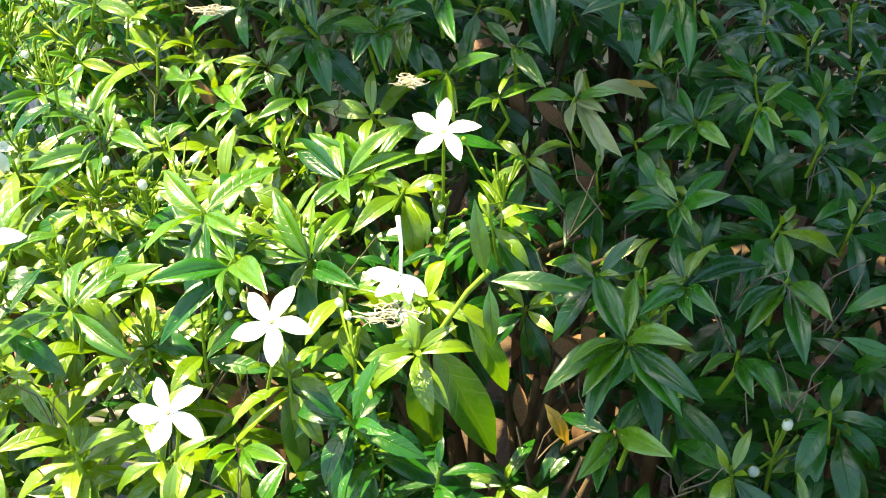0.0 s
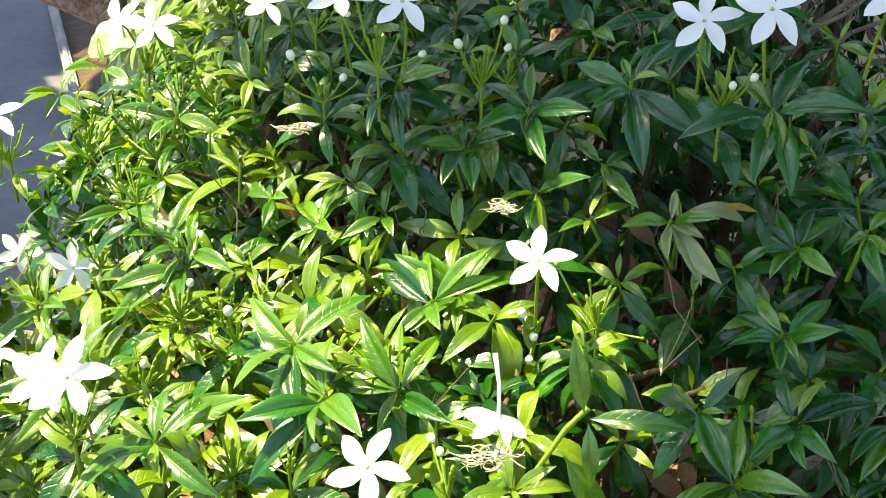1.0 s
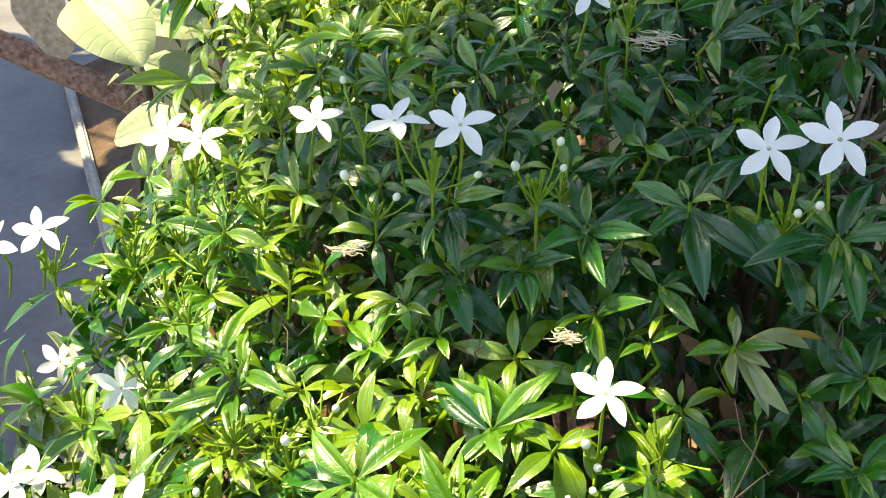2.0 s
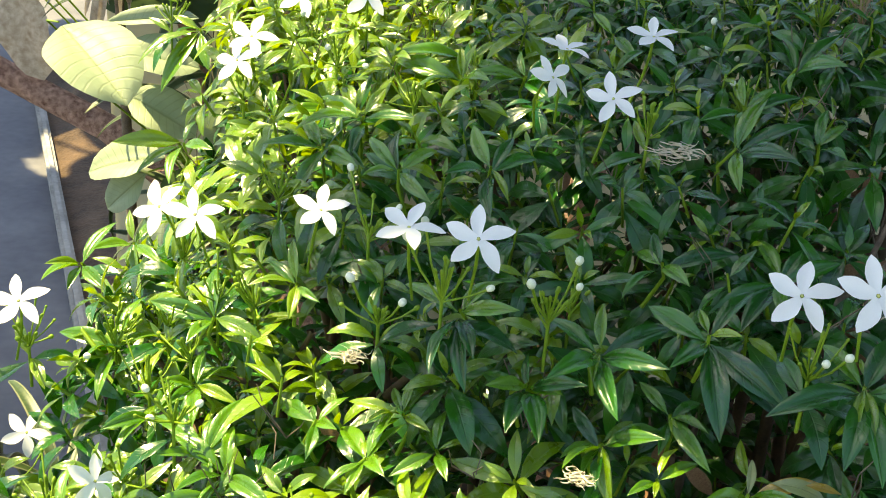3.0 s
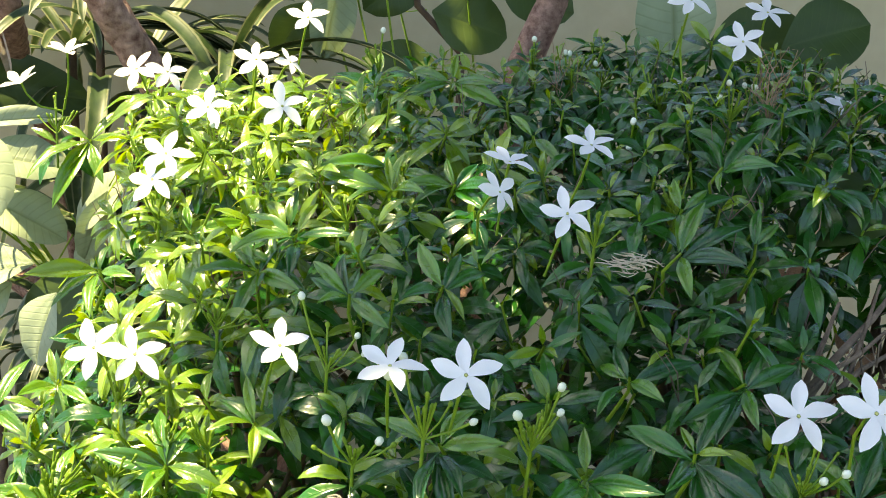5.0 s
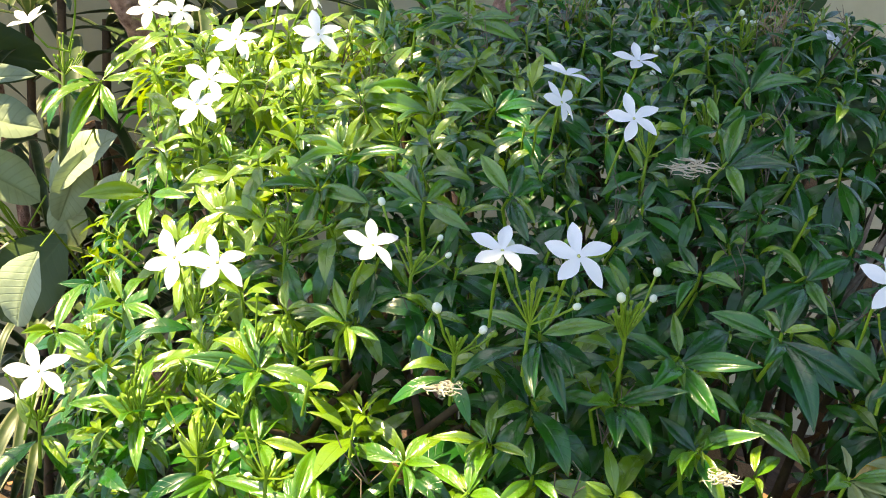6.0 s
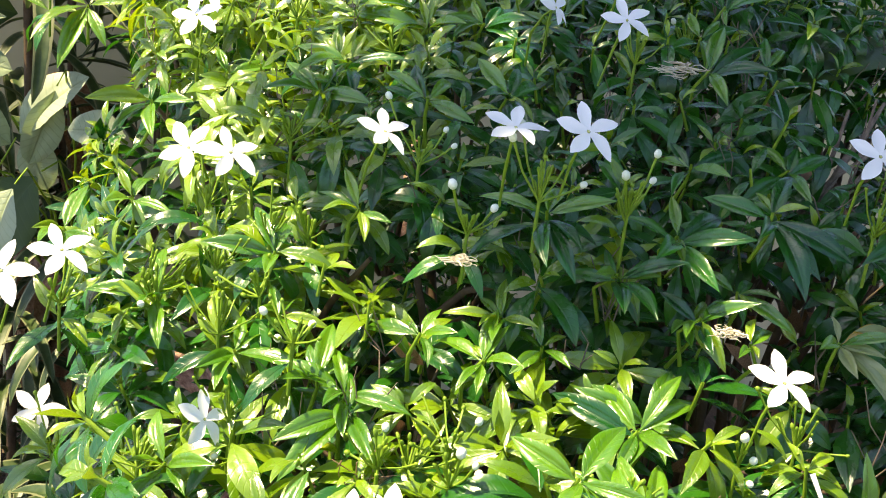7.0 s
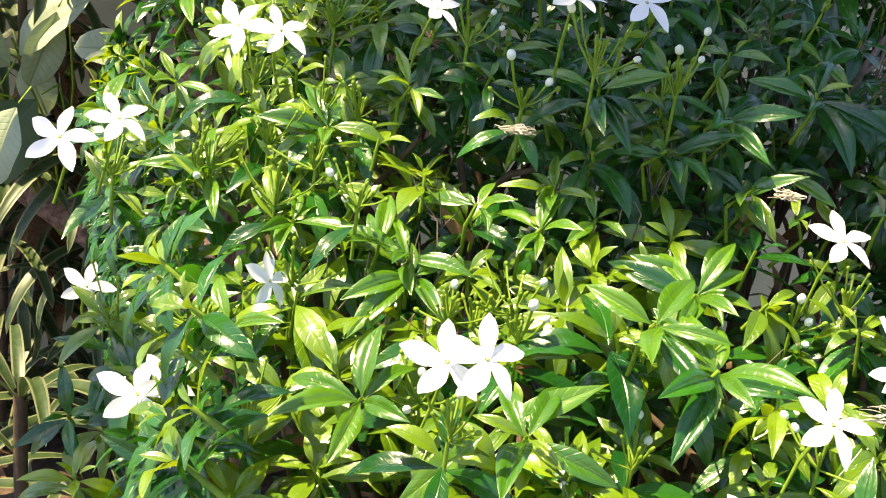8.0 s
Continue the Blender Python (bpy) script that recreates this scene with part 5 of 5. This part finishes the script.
shade_clump(up_light(-0.092, 0.672, 0.98, 2.2), 0.020, 0.018, 26, 0.45, 0.03)
shade_clump(up_light(0.02, 0.655, 0.98, 2.2), 0.06, 0.012, 26, 0.45, 0.03)
shade_clump(up_light(-0.015, 0.648, 1.0, 2.2), 0.065, 0.026, 70, 0.42, 0.03)
shade_clump(up_light(0.055, 0.618, 1.0, 2.2), 0.035, 0.022, 40, 0.42, 0.03)
shade_clump(up_light(0.105, 0.585, 1.0, 2.2), 0.03, 0.03, 40, 0.42, 0.03)
shade_clump(up_light(-0.118, 0.735, 1.01, 2.2), 0.022, 0.030, 30, 0.4, 0.03)
shade_clump(up_light(-0.095, 0.640, 1.0, 2.2), 0.020, 0.018, 24, 0.4, 0.03)
shade_clump(up_light(-0.042, 0.610, 1.0, 2.2), 0.024, 0.015, 30, 0.4, 0.03)
shade_clump(up_light(-0.152, 0.768, 1.01, 2.2), 0.028, 0.034, 44, 0.4, 0.03)
shade_clump(up_light(-0.182, 0.790, 1.01, 2.2), 0.020, 0.030, 40, 0.4, 0.03)
shade_clump(up_light(-0.165, 0.728, 1.00, 2.2), 0.020, 0.026, 34, 0.4, 0.03)
shade_clump(up_light(-0.88, 2.22, 0.28, 2.6), 0.13, 0.28, 60, 1.2)
shade_clump(up_light(0.32, 1.27, 1.1, 2.0), 0.20, 0.12, 70)
shade_clump(up_light(0.085, 0.95, 1.07, 2.2), 0.05, 0.12, 46)
shade_clump(up_light(-0.345, 0.63, 0.84, 2.2), 0.045, 0.06, 40, 0.5)
shade_clump(up_light(0.28, 0.89, 1.05, 2.2), 0.06, 0.06, 30)
shade_clump(up_light(-0.90, 2.10, 0.25, 2.6), 0.32, 0.35, 70, 1.5)
shade_clump(up_light(-1.25, 3.15, 0.25, 2.6), 0.4, 0.4, 60, 2.0)
shade_clump(up_light(-0.66, 1.61, 0.77, 2.2), 0.12, 0.06, 34, 0.7)
shade_clump(up_light(-0.72, 1.60, 0.25, 2.6), 0.20, 0.20, 110, 1.1)
shade_clump(up_light(-1.1, 2.8, 0.25, 2.6), 0.75, 1.1, 260, 2.2)
shade_clump(up_light(-0.62, 0.75, 0.25, 2.2), 0.32, 0.45, 120, 1.6)
# further leaf masses added overhead, out of view, to hold off sky light
shade_clump(Vector((0.75, 1.25, 2.1)), 0.4, 0.45, 110, 1.3, 0.15)
shade_clump(Vector((0.62, 0.75, 2.5)), 0.42, 0.75, 260, 2.0, 0.2)
shade_clump(Vector((1.3, 1.0, 2.2)), 0.5, 0.9, 260, 2.2, 0.3)
shade_clump(Vector((0.26, 1.0, 1.80)), 0.20, 0.24, 110, 1.2, 0.12)
ob = part("crown", shade_canopy.mesh("crown"), tree, "broad green leaves added out of view overhead to cast shade", (M_BROAD_JOINED,))
ob["kind"] = "stuff"
part("unseen_bough", boughs.mesh("unseen_bough"), tree, "", (M_BARK,))

# ---------------------------------------------------------------- ribbon plants
RIBBON = [one_mesh("leaf", blade(0.085, c, 0.5, 0.0, tw, sw, 0.35, 0.6, 16, 5, 0.0), M_RIBBON)
          for c, tw, sw in ((1.6, 0.3, 0.05), (2.1, -0.3, -0.06), (2.5, 0.5, 0.1), (1.2, 0.2, 0.0))]


def ribbon_plant(x, y, z, n, size, seed, toward=None):
    """A leaning cane with strap leaves all the way up."""
    q = random.Random(seed)
    plant = thing("ribbon_plant", "ribbon plant with arching green leaves edged in cream", "plant", "ribbon plants round the trees")
    s = Soup()
    s.add(*tube([(x, y, GROUND - 0.01), (x + 0.005, y, (GROUND + z) / 2), (x, y, z + 0.01)], [0.006, 0.006, 0.005], 8))
    part("stem", s.mesh("stem"), plant, "", (M_TWIG,))
    for k in range(n):
        a = k * 2.4 + q.uniform(-.3, .3)
        d = Vector((math.cos(a), math.sin(a), q.uniform(0.5, 1.5)))
        up = k / n
        if toward and up > 0.5 and q.random() < 0.6:
            d = Vector((toward[0] + q.gauss(0, .3), toward[1] + q.gauss(0, .3), q.uniform(0.3, 0.9)))
        if q.random() < 0.12:
            d.z *= 0.2
        ob = new("leaf", RIBBON[q.randrange(4)])
        ob.parent = plant
        foot = GROUND + 0.05 + (z - GROUND - 0.05) * min(1.0, up * 1.35)
        ob.matrix_basis = frame_of(Vector((x, y, foot)), d, Vector((-d.x, -d.y, 1.5)), size * q.uniform(0.7, 1.15))


ribbon_plant(-0.33, 1.56, 0.98, 46, 0.27, 1, (1, -0.2))
ribbon_plant(-0.23, 1.50, 0.98, 46, 0.24, 2, (0.8, -0.2))
ribbon_plant(-0.42, 1.60, 0.98, 40, 0.22, 3)
ribbon_plant(-0.38, 1.55, 1.02, 52, 0.28, 7, (0.6, -0.3))
withered = thing("withered_plant", "withered strap-leaved plant with dry pale hanging leaves", "plant")
s = Soup()
s.add(*tube([(-0.50, 1.50, GROUND - 0.01), (-0.51, 1.50, 0.7), (-0.52, 1.50, 1.12)], [0.008, 0.007, 0.005], 8))
part("stem", s.mesh("stem"), withered, "", (M_DRYSTEM,))
STRAP = [one_mesh("leaf", blade(w, c, 0.5, 0.1, tw, sw, 0.35, 0.6, 14, 5, 0.0), M_DEADSTRAP) for w, c, tw, sw in ((0.09, 0.5, 0.8, 0.06), (0.13, 0.8, -0.6, -0.05), (0.07, 0.3, 1.2, 0.02))]
q = random.Random(3)
for k in range(26):
    a, z = q.uniform(0, 6.28), q.uniform(1.0, 1.15)
    d = Vector((0.55 * math.cos(a), 0.55 * math.sin(a), -1.0))
    ob = new("leaf", STRAP[k % 3])
    ob.parent = withered
    ob.matrix_basis = frame_of(Vector((-0.515, 1.50, z)), d, (math.cos(a), math.sin(a), 0.4), q.uniform(0.09, 0.16))
ribbon_plant(-0.29, 1.43, 0.70, 40, 0.20, 11)
ribbon_plant(-0.40, 1.48, 0.66, 40, 0.20, 12)
mulch = thing("withered_plant", "clump of dead brown leaves hanging under the tree", "plant")
s = Soup()
s.add(*tube([(-0.33, 1.58, GROUND - 0.01), (-0.335, 1.58, 0.6), (-0.34, 1.58, 0.86)], [0.007, 0.006, 0.004], 8))
part("stem", s.mesh("stem"), mulch, "", (M_DRYSTEM,))
DEAD_STRAP = [one_mesh("leaf", blade(w, c, 0.5, 0.1, tw, 0.04, 0.4, 0.9, 12, 5, 0.0), M_LITTER) for w, c, tw in ((0.22, 0.6, 0.7), (0.30, 0.9, -0.6))]
for k in range(44):
    a, z = q.uniform(0, 6.28), q.uniform(0.50, 0.86)
    d = Vector((math.cos(a), math.sin(a), q.uniform(-1.2, 0.1)))
    ob = new("leaf", DEAD_STRAP[k % 2])
    ob.parent = mulch
    ob.matrix_basis = frame_of(Vector((-0.335, 1.58, z)), d, (math.cos(a), math.sin(a), 1.0), q.uniform(0.09, 0.15))
ribbon_plant(-0.385, 0.86, 0.70, 26, 0.17, 21, (0.6, -0.5))
ribbon_plant(-0.50, 0.92, 0.56, 30, 0.26, 5)
ribbon_plant(-0.50, 0.76, 0.60, 34, 0.22, 6)

# ---------------------------------------------------------------- litter
q = random.Random(8)
s = Soup()
DEAD = [blade(0.34, c, 0.6, 0.25, 0.6, 0.1, 0.45, 1.0, 6, 4) for c in (-0.9, 0.8, 1.6)]
for _ in range(420):
    x, y = q.uniform(-0.58, 0.8), q.uniform(0.12, 1.7)
    a = q.uniform(0, 6.28)
    v, f, uv = DEAD[q.randrange(3)]
    s.add(moved(v, frame_of(Vector((x, y, rough_soil(x, y) + 0.008)), (math.cos(a), math.sin(a), 0.1), (q.gauss(0, .3), q.gauss(0, .3), 1), q.uniform(0.04, 0.08))), f, uv)
me = s.mesh("leaf_litter")
me.materials.append(M_LITTER)
tagged(new("leaf_litter", me), "brown curled dead leaves scattered on the soil", "leaf litter", kind="stuff")
